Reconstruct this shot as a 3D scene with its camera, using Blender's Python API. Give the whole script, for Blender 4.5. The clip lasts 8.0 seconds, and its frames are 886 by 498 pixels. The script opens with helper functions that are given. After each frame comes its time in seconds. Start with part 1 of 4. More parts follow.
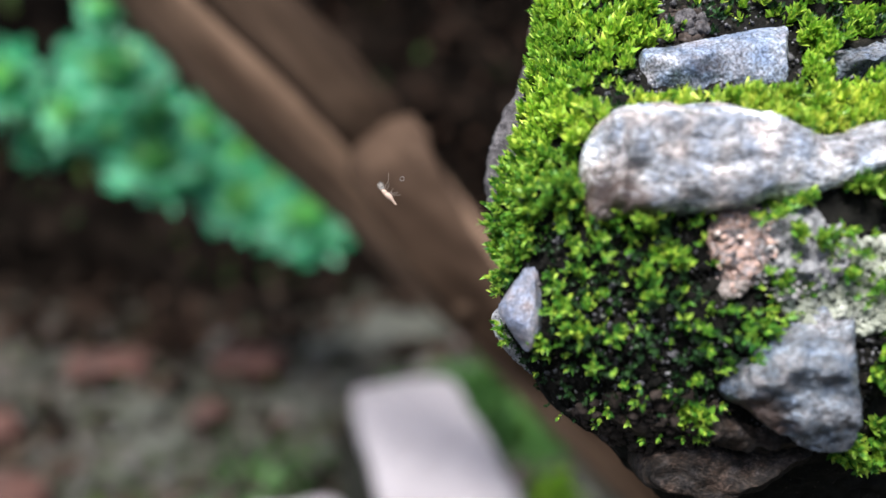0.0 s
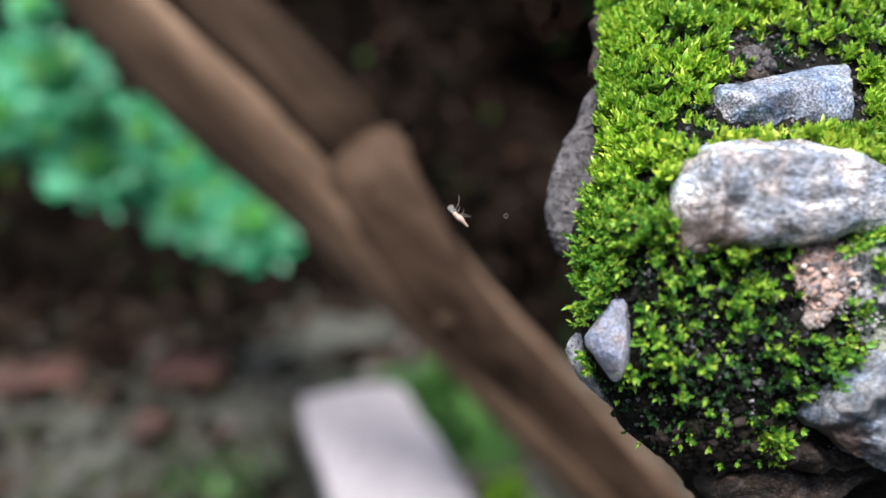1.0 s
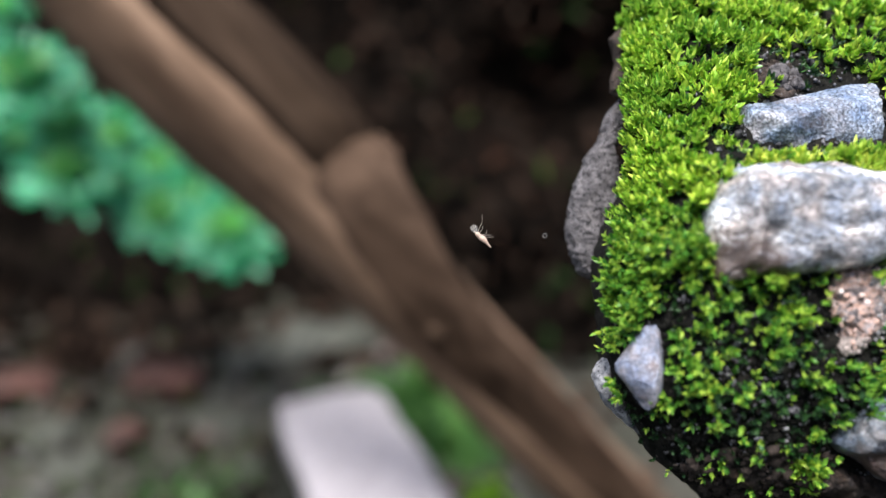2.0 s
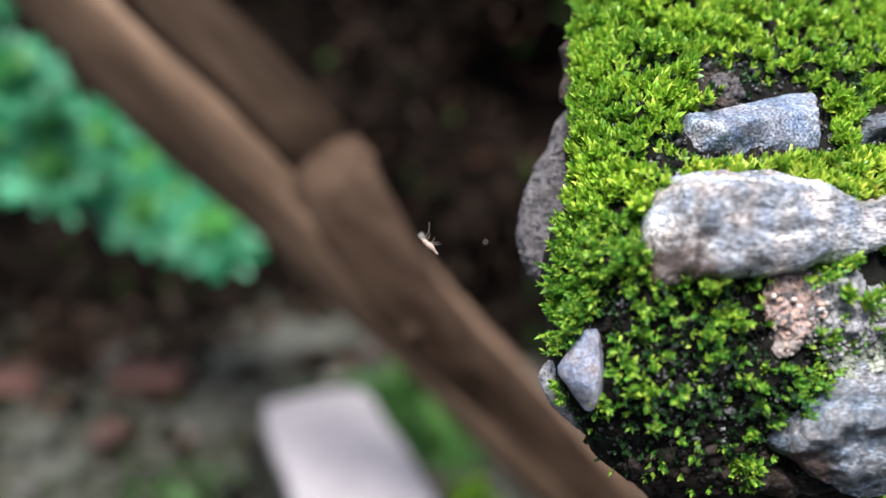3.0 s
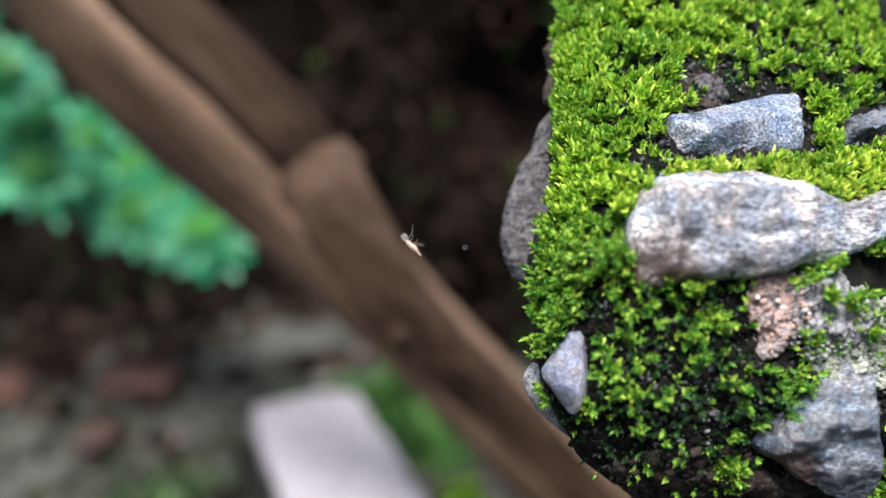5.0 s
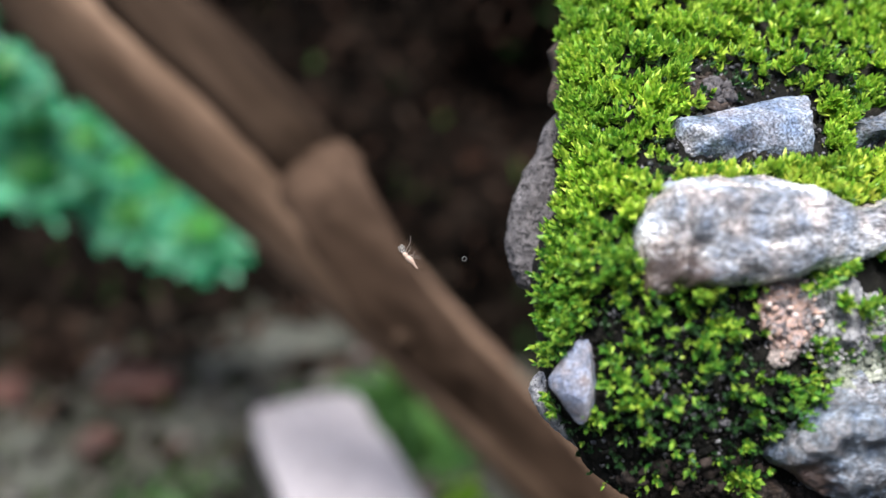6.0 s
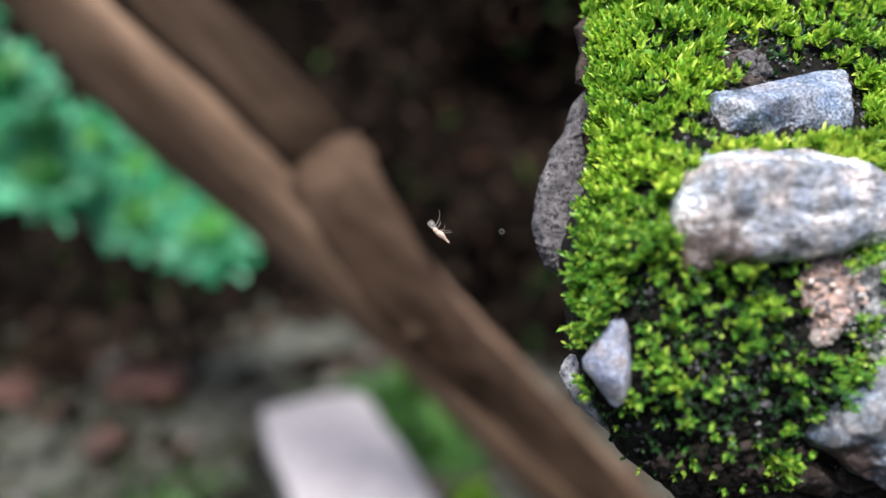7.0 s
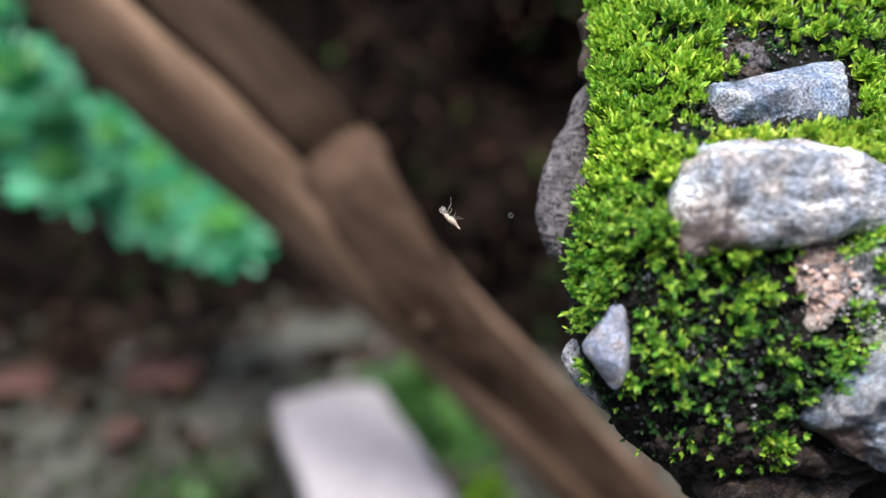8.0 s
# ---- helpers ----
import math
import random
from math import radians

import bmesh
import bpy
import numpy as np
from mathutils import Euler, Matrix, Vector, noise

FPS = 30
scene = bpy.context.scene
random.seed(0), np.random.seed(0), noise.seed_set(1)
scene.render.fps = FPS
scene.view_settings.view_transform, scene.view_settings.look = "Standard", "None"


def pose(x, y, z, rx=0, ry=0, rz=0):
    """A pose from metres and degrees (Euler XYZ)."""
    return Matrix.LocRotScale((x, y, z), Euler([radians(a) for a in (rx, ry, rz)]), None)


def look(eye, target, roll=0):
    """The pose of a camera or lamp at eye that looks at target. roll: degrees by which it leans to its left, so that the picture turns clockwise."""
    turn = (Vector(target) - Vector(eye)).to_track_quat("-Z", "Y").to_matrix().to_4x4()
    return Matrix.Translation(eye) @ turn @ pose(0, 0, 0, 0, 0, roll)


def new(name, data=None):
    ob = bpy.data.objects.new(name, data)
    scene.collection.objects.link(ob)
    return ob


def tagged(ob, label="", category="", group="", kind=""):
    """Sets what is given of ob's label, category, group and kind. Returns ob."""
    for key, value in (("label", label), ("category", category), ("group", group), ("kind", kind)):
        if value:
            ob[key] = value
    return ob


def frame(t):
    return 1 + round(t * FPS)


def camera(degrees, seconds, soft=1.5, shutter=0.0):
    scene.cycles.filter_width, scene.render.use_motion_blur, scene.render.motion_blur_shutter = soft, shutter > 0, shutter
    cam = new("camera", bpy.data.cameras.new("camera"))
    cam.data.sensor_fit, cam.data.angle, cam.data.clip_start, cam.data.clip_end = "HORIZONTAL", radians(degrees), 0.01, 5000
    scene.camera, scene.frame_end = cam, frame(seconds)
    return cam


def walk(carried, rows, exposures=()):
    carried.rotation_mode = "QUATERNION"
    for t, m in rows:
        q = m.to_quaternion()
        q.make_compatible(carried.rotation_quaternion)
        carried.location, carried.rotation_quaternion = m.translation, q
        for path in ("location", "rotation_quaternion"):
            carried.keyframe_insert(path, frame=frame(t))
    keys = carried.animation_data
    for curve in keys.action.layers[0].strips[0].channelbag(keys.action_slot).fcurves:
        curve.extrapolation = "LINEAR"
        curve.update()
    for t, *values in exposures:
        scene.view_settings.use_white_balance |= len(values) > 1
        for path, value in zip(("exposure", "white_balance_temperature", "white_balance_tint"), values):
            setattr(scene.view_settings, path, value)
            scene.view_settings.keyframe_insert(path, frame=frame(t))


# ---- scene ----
cam = camera(56.9, 8.0)
# The block's own frame: x across, y away from the first eye, z up its face; it leans back from the upright.
EYE, TILT = 0.50, -20.0
LEAN = pose(0, 0, EYE, TILT)
# seconds, millimetres in that frame, yaw, pitch, roll
PATH = [
    (0, 0.00, 0.00, 0.00, 0.000, 0.000, 0.000),
    (0.5, -11.14, -3.70, 2.68, -2.820, 0.141, 0.282),
    (1, -25.19, 0.67, 4.96, -5.201, 0.061, 0.265),
    (1.2, -26.33, 0.46, 5.80, -5.372, 0.230, 0.386),
    (2.3, -34.32, 7.12, 9.42, -7.625, 0.122, 0.325),
    (2.5, -31.39, 4.55, 9.13, -7.632, 0.150, 0.284),
    (3, -26.53, 1.97, 9.70, -7.793, 0.032, 0.488),
    (3.5, -25.84, 3.66, 8.29, -8.145, 0.011, 0.501),
    (4, -25.65, 3.13, 8.50, -8.515, 0.082, 0.571),
    (4.2, -24.66, 2.52, 9.10, -8.506, 0.074, 0.546),
    (5.3, -26.01, 3.34, 10.04, -8.514, 0.149, 0.829),
    (5.5, -26.52, 4.51, 10.39, -8.604, 0.086, 0.873),
    (6, -25.47, 5.48, 10.84, -8.473, 0.165, 0.918),
    (6.5, -27.97, 8.05, 8.51, -8.463, 0.300, 1.095),
    (7, -28.76, 9.52, 7.43, -8.158, 0.290, 1.233),
    (7.5, -25.20, 8.93, 5.87, -7.679, 0.175, 1.190),
    (8, -27.98, 5.30, 6.52, -7.215, -0.163, 1.258),
]
walk(cam, [(t, LEAN @ pose(x / 1000, y / 1000, z / 1000, 90 + pitch, roll, yaw)) for t, x, y, z, yaw, pitch, roll in PATH])
cam.data.dof.use_dof = True
cam.data.dof.focus_distance = 0.134
cam.data.dof.aperture_fstop = 6.5

# ---- light ----
world = bpy.data.worlds.new("sky")
scene.world = world
world.use_nodes = True
wn = world.node_tree
sky = wn.nodes.new("ShaderNodeTexSky")
sky.sky_type, sky.sun_disc = "NISHITA", False
sky.sun_elevation, sky.sun_rotation = radians(66), radians(209)
sky.air_density, sky.dust_density = 1.0, 3.0
wn.nodes["Background"].inputs["Strength"].default_value = 0.155
wn.links.new(sky.outputs["Color"], wn.nodes["Background"].inputs["Color"])
sun = new("sun", bpy.data.lights.new("sun", "SUN"))
sun.data.energy, sun.data.angle, sun.data.color = 3.3, radians(22), (1.0, 0.98, 0.975)
sun.matrix_world = look((-0.26, -0.46, 1.2), (0, 0, 0))
scene.view_settings.exposure = 1.25


# ---- materials ----
def material(name, rough=0.6, spec=0.5):
    m = bpy.data.materials.new(name)
    m.use_nodes = True
    b = m.node_tree.nodes["Principled BSDF"]
    b.inputs["Roughness"].default_value = rough
    b.inputs["Specular IOR Level"].default_value = spec
    return m, m.node_tree, b


def noise_node(nt, scale, detail=6, rough=0.6, seed=0.0):
    co = nt.nodes.new("ShaderNodeTexCoord")
    mp = nt.nodes.new("ShaderNodeMapping")
    mp.inputs["Location"].default_value = (seed, seed * 0.7, seed * 1.3)
    n = nt.nodes.new("ShaderNodeTexNoise")
    n.inputs["Scale"].default_value, n.inputs["Detail"].default_value, n.inputs["Roughness"].default_value = scale, detail, rough
    nt.links.new(co.outputs["Object"], mp.inputs["Vector"])
    nt.links.new(mp.outputs["Vector"], n.inputs["Vector"])
    return n


def ramp(nt, source, stops):
    r = nt.nodes.new("ShaderNodeValToRGB")
    e = r.color_ramp.elements
    while len(e) < len(stops):
        e.new(0.5)
    for el, (p, c) in zip(e, stops):
        el.position, el.color = p, (*c, 1) if len(c) == 3 else c
    nt.links.new(source, r.inputs["Fac"])
    return r.outputs["Color"]


def mix(nt, a, b, fac, how="MIX"):
    m = nt.nodes.new("ShaderNodeMix")
    m.data_type, m.blend_type = "RGBA", how
    for sock, v in ((m.inputs["Factor"], fac), (m.inputs["A"], a), (m.inputs["B"], b)):
        if isinstance(v, bpy.types.NodeSocket):
            nt.links.new(v, sock)
        else:
            sock.default_value = v if isinstance(v, float) else (*v, 1)
    return m.outputs["Result"]


def bump(nt, b, height, strength=0.5, distance=0.0005):
    n = nt.nodes.new("ShaderNodeBump")
    n.inputs["Strength"].default_value, n.inputs["Distance"].default_value = strength, distance
    nt.links.new(height, n.inputs["Height"])
    nt.links.new(n.outputs["Normal"], b.inputs["Normal"])


def two_scale(name, stops, coarse, fine, rough=0.7, spec=0.4, depth=0.0004, strength=0.6, seed=0.0, fleck=None):
    """Colour from coarse blotches and fine grain, relief from both."""
    m, nt, b = material(name, rough, spec)
    big, small = noise_node(nt, coarse, 5, 0.6, seed), noise_node(nt, fine, 8, 0.7, seed + 3)
    col = ramp(nt, big.outputs["Fac"], stops)
    grain = ramp(nt, small.outputs["Fac"], [(0.3, (0.55, 0.55, 0.55)), (0.7, (1.25, 1.25, 1.25))])
    col = mix(nt, col, grain, 1.0, "MULTIPLY")
    if fleck:
        dots = noise_node(nt, fleck[0], 3, 0.5, seed + 7)
        col = mix(nt, col, fleck[1], ramp(nt, dots.outputs["Fac"], [(fleck[2], (0, 0, 0)), (fleck[2] + 0.06, (1, 1, 1))]))
    nt.links.new(col, b.inputs["Base Color"])
    h = mix(nt, big.outputs["Fac"], small.outputs["Fac"], 0.6)
    bump(nt, b, h, strength, depth)
    return m


def stone_material(name, dark, mid, pale, seed, veins=0.5, rough=0.38, slant=(0.15, 0.0, 0.35), spread=260, speckle=0.5, stretch=(0.7, 1.0, 1.15), stain_at=None, mottle=1.0, spec=0.6):
    """Wet schist: dark and pale blotches, fine mineral speckle, a few pale veins, brown stains and a damp sheen."""
    m, nt, b = material(name, rough, spec)
    co = nt.nodes.new("ShaderNodeTexCoord")
    mp = nt.nodes.new("ShaderNodeMapping")
    mp.inputs["Rotation"].default_value = slant
    mp.inputs["Scale"].default_value = stretch
    mp.inputs["Location"].default_value = (seed, seed * 2.1, -seed)
    nt.links.new(co.outputs["Object"], mp.inputs["Vector"])
    outs = []
    for scale, detail, r, warp in ((spread, 8, 0.66, 0.5), (2300, 3, 0.6, 0.0), (spread * 0.6, 5, 0.6, 1.6), (spread * 3, 6, 0.7, 0.3)):
        n = nt.nodes.new("ShaderNodeTexNoise")
        n.inputs["Scale"].default_value, n.inputs["Detail"].default_value = scale, detail
        n.inputs["Roughness"].default_value, n.inputs["Distortion"].default_value = r, warp
        nt.links.new(mp.outputs["Vector"], n.inputs["Vector"])
        outs.append(n.outputs["Fac"])
    col = ramp(nt, outs[0], [(0.36, dark), (0.5, mid), (0.64, pale)])
    col = mix(nt, col, ramp(nt, outs[3], [(0.36, (0.45, 0.45, 0.47)), (0.64, (1.5, 1.5, 1.5))]), mottle, "MULTIPLY")
    spots = ramp(nt, outs[1], [(0.40, (0.35, 0.35, 0.36)), (0.5, (0.9, 0.9, 0.9)), (0.60, (2.4, 2.4, 2.4))])
    col = mix(nt, col, mix(nt, col, spots, 1.0, "MULTIPLY"), speckle)
    vein = ramp(nt, outs[2], [(0.465, (0, 0, 0)), (0.5, (veins, veins, veins)), (0.535, (0, 0, 0))])
    col = mix(nt, col, (0.6, 0.58, 0.58), vein)
    tint = noise_node(nt, spread * 1.4, 4, 0.6, seed + 17)
    col = mix(nt, col, ramp(nt, tint.outputs["Fac"], [(0.36, (0.84, 0.95, 1.12)), (0.5, (1, 1, 1)), (0.64, (1.14, 0.98, 0.88))]), 1.0, "MULTIPLY")
    stain = noise_node(nt, spread * 0.5, 5, 0.6, seed + 11)
    col = mix(nt, col, (0.12, 0.075, 0.055), ramp(nt, stain.outputs["Fac"], [(0.62, (0, 0, 0)), (0.75, (0.7, 0.7, 0.7))]))
    if stain_at:
        sp = nt.nodes.new("ShaderNodeVectorMath")
        sp.operation = "DISTANCE"
        sp.inputs[1].default_value = stain_at[:3]
        nt.links.new(co.outputs["Object"], sp.inputs[0])
        wob = nt.nodes.new("ShaderNodeMath")
        wob.operation = "MULTIPLY_ADD"
        nt.links.new(outs[3], wob.inputs[0])
        wob.inputs[1].default_value = stain_at[3] * 1.2
        nt.links.new(sp.outputs["Value"], wob.inputs[2])
        edge = nt.nodes.new("ShaderNodeMapRange")
        edge.inputs["From Min"].default_value, edge.inputs["From Max"].default_value = stain_at[3] * 1.25, stain_at[3] * 1.7
        edge.inputs["To Min"].default_value, edge.inputs["To Max"].default_value = 0.92, 0.0
        nt.links.new(wob.outputs["Value"], edge.inputs["Value"])
        col = mix(nt, col, (0.05, 0.028, 0.02), edge.outputs["Result"])
    nt.links.new(col, b.inputs["Base Color"])
    nt.links.new(ramp(nt, outs[1], [(0.35, (rough - 0.06,) * 3), (0.65, (rough + 0.2,) * 3)]), b.inputs["Roughness"])
    h = mix(nt, mix(nt, outs[0], outs[3], 0.5), outs[1], 0.25)
    bump(nt, b, h, 0.9, 0.0012)
    return m


def leaf_material(name, dark, mid, pale, patch_scale, rough=0.42, through_light=0.35, seed=0.0, spec=0.45):
    """Leaves: each its own shade, patches of paler and darker growth, light passing through."""
    m, nt, b = material(name, rough, spec)
    geo = nt.nodes.new("ShaderNodeNewGeometry")
    col = ramp(nt, geo.outputs["Random Per Island"], [(0.0, dark), (0.45, mid), (1.0, pale)])
    patch = noise_node(nt, patch_scale, 4, 0.55, seed)
    col = mix(nt, col, ramp(nt, patch.outputs["Fac"], [(0.3, (0.6, 0.72, 0.7)), (0.7, (1.25, 1.12, 1.0))]), 1.0, "MULTIPLY")
    nt.links.new(col, b.inputs["Base Color"])
    t = nt.nodes.new("ShaderNodeBsdfTranslucent")
    nt.links.new(col, t.inputs["Color"])
    mx = nt.nodes.new("ShaderNodeMixShader")
    mx.inputs["Fac"].default_value = through_light
    nt.links.new(b.outputs["BSDF"], mx.inputs[1])
    nt.links.new(t.outputs["BSDF"], mx.inputs[2])
    nt.links.new(mx.outputs["Shader"], nt.nodes["Material Output"].inputs["Surface"])
    return m


def plain(name, color, rough=0.5, scale=2000, amount=0.3):
    m, nt, b = material(name, rough, 0.4)
    n = noise_node(nt, scale, 4, 0.6)
    lo, hi = tuple(c * (1 - amount) for c in color), tuple(min(1, c * (1 + amount)) for c in color)
    nt.links.new(ramp(nt, n.outputs["Fac"], [(0.3, lo), (0.7, hi)]), b.inputs["Base Color"])
    return m


# Damp dark concrete, taken near-black so the moss gaps read as shade.
CONCRETE = two_scale("shade_damp_concrete", [(0.3, (0.003, 0.0032, 0.0026)), (0.55, (0.009, 0.009, 0.0072)), (0.75, (0.03, 0.027, 0.022))], 260, 1800, 0.8, 0.14, 0.0012, 1.0, 0.0, (1100, (0.09, 0.078, 0.066), 0.66))
MORTAR = two_scale("grey_mortar", [(0.3, (0.07, 0.066, 0.07)), (0.55, (0.15, 0.14, 0.146)), (0.75, (0.24, 0.225, 0.23))], 420, 2400, 0.85, 0.3, 0.0012, 1.0, 5.0, (1700, (0.03, 0.03, 0.032), 0.57))
MORTAR_PALE = two_scale("pale_mortar", [(0.36, (0.08, 0.084, 0.096)), (0.43, (0.28, 0.285, 0.305)), (0.54, (0.42, 0.42, 0.44)), (0.66, (0.52, 0.52, 0.52))], 620, 3000, 0.8, 0.35, 0.0010, 1.0, 7.0, (2200, (0.03, 0.03, 0.034), 0.60))
MORTAR_PINK = two_scale("pink_mortar", [(0.36, (0.10, 0.09, 0.095)), (0.43, (0.36, 0.31, 0.31)), (0.5, (0.62, 0.39, 0.30)), (0.57, (0.52, 0.44, 0.43)), (0.66, (0.42, 0.42, 0.46))], 560, 2600, 0.8, 0.35, 0.0011, 1.0, 11.0, (2000, (0.05, 0.045, 0.05), 0.60))
MORTAR_BROWN = two_scale("brown_mortar", [(0.3, (0.02, 0.0145, 0.012)), (0.55, (0.055, 0.041, 0.034)), (0.75, (0.13, 0.10, 0.084))], 300, 2600, 0.85, 0.3, 0.0009, 1.0, 9.0)
LICHEN = two_scale("pale_lichen", [(0.3, (0.2, 0.22, 0.17)), (0.55, (0.42, 0.45, 0.37)), (0.75, (0.6, 0.61, 0.54))], 500, 2600, 0.85, 0.2, 0.0006, 1.0, 2.0)
STONE_A = stone_material("streaked_schist", (0.066, 0.072, 0.082), (0.19, 0.196, 0.21), (0.47, 0.47, 0.475), 1.0, 0.3, 0.28, (0.1, 0.3, 0.1), 150, 0.9, (0.45, 1.0, 1.5), (0.0230, 0.1160, 0.0045, 0.0075), 0.9)
STONE_B = stone_material("slate_blue_stone", (0.072, 0.092, 0.13), (0.14, 0.168, 0.22), (0.26, 0.295, 0.355), 4.2, 0.0, 0.30, (0.4, 0.3, 0.2), 150, 0.7, (1, 1, 1), mottle=0.3)
STONE_C = stone_material("lilac_pebble", (0.125, 0.135, 0.175), (0.18, 0.19, 0.235), (0.25, 0.26, 0.31), 7.7, 0.0, 0.5, (0.3, 0.2, 0.6), 300, 0.35, (1, 1, 1), mottle=0.35)
STONE_D = stone_material("blue_grey_stone", (0.024, 0.031, 0.042), (0.058, 0.072, 0.09), (0.15, 0.172, 0.20), 9.1, 0.1, 0.36, (0, -0.2, 0), 170, 0.7, (0.5, 1.0, 1.4), (0.0455, 0.1185, -0.0265, 0.0060), 0.8)
# Brown rock, darkened past its own tone for the underside's shade.
STONE_E = stone_material("shade_brown_stone", (0.007, 0.0055, 0.0045), (0.02, 0.0155, 0.0125), (0.05, 0.039, 0.033), 12.3, 0.0, 0.65, speckle=0.6, spec=0.2)
CREAM_STONE = two_scale("cream_mortar", [(0.36, (0.09, 0.075, 0.07)), (0.5, (0.28, 0.235, 0.215)), (0.64, (0.46, 0.40, 0.37))], 620, 2600, 0.7, 0.35, 0.0006, 1.0, 15.0)
STONE_F = stone_material("dark_wet_stone", (0.03, 0.036, 0.046), (0.07, 0.082, 0.10), (0.19, 0.21, 0.24), 15.3, 0.05, 0.25, speckle=0.7)
def grit(name, stops, seed):
    m, nt, b = material(name, 0.55, 0.5)
    geo = nt.nodes.new("ShaderNodeNewGeometry")
    col = ramp(nt, geo.outputs["Random Per Island"], stops)
    n = noise_node(nt, 1800, 3, 0.7, seed)
    col = mix(nt, col, ramp(nt, n.outputs["Fac"], [(0.3, (0.5, 0.5, 0.5)), (0.7, (1.3, 1.3, 1.3))]), 1.0, "MULTIPLY")
    nt.links.new(col, b.inputs["Base Color"])
    bump(nt, b, n.outputs["Fac"], 0.7, 0.0003)
    return m


GRIT_PINK = grit("pink_grit", [(0.0, (0.10, 0.09, 0.09)), (0.3, (0.36, 0.26, 0.23)), (0.65, (0.58, 0.38, 0.30)), (1.0, (0.66, 0.60, 0.58))], 1.0)
GRIT_PALE = grit("pale_grit", [(0.0, (0.05, 0.052, 0.056)), (0.35, (0.20, 0.20, 0.21)), (0.75, (0.36, 0.345, 0.34)), (1.0, (0.48, 0.465, 0.45))], 5.0)
GRIT_GREY = grit("grey_grit", [(0.0, (0.014, 0.014, 0.016)), (0.5, (0.06, 0.06, 0.068)), (0.9, (0.13, 0.13, 0.145)), (1.0, (0.24, 0.24, 0.25))], 2.0)
MOSS = leaf_material("moss_leaf", (0.05, 0.20, 0.022), (0.28, 0.54, 0.05), (0.60, 0.76, 0.12), 70, 0.34, 0.36, spec=0.6)
MOSS_LIME = leaf_material("lime_moss_leaf", (0.24, 0.44, 0.045), (0.48, 0.64, 0.075), (0.72, 0.76, 0.14), 120, 0.4, 0.34, 8.0)
# Low moss, its green darkened to paint the shade between the shoots.
MOSS_DARK = leaf_material("gap_shade_moss", (0.005, 0.024, 0.007), (0.011, 0.048, 0.012), (0.034, 0.10, 0.02), 150, 0.5, 0.25, 12.0)
MOSS_ROUND = leaf_material("round_moss_leaf", (0.0264, 0.141, 0.0211), (0.15, 0.378, 0.0405), (0.475, 0.642, 0.088), 110, 0.44, 0.35, 4.0)


# ---- mesh helpers ----
def mesh_of(name, verts, faces, mat, smooth=True):
    me = bpy.data.meshes.new(name)
    me.from_pydata([tuple(v) for v in verts], [], faces)
    me.update()
    if smooth:
        me.polygons.foreach_set("use_smooth", np.ones(len(me.polygons), bool))
    me.materials.append(mat)
    return me


def fast_mesh(name, verts, tris, mat):
    """A mesh straight from arrays of points and triangles."""
    me = bpy.data.meshes.new(name)
    n = len(tris)
    me.vertices.add(len(verts))
    me.vertices.foreach_set("co", np.ascontiguousarray(verts, np.float32).ravel())
    me.loops.add(3 * n)
    me.loops.foreach_set("vertex_index", np.ascontiguousarray(tris, np.int32).ravel())
    me.polygons.add(n)
    me.polygons.foreach_set("loop_start", np.arange(0, 3 * n, 3, dtype=np.int32))
    me.polygons.foreach_set("use_smooth", np.ones(n, bool))
    me.update(calc_edges=True)
    me.materials.append(mat)
    return me


def part(name, me, parent, label="", m=None):
    ob = new(name, me)
    ob.parent = parent
    if m is not None:
        ob.matrix_basis = m
    return tagged(ob, label) if label else ob


def fbm(p, scale, octaves=4, seed=0.0):
    return noise.fractal(Vector((p[0] * scale + seed, p[1] * scale - seed * 1.7, p[2] * scale + seed * 0.6)), 0.9, 2.1, octaves)


def grid_faces(rows, cols, closed=False):
    out = []
    for i in range(rows - 1):
        for j in range(cols if closed else cols - 1):
            k = (j + 1) % cols
            out.append((i * cols + j, i * cols + k, (i + 1) * cols + k, (i + 1) * cols + j))
    return out


def smooth_interp(x, xs, ys):
    """Monotone, rounded interpolation."""
    xs, ys = np.asarray(xs, float), np.asarray(ys, float)
    h, d = np.diff(xs), np.diff(ys) / np.diff(xs)
    s = np.zeros(len(xs))
    s[1:-1] = np.where(d[:-1] * d[1:] > 0, 2 * d[:-1] * d[1:] / (d[:-1] + d[1:] + 1e-12), 0)
    s[0], s[-1] = d[0], d[-1]
    i = np.clip(np.searchsorted(xs, x) - 1, 0, len(h) - 1)
    t = np.clip((x - xs[i]) / h[i], 0, 1)
    return (2 * t**3 - 3 * t**2 + 1) * ys[i] + (t**3 - 2 * t**2 + t) * h[i] * s[i] + (3 * t**2 - 2 * t**3) * ys[i + 1] + (t**3 - t**2) * h[i] * s[i + 1]


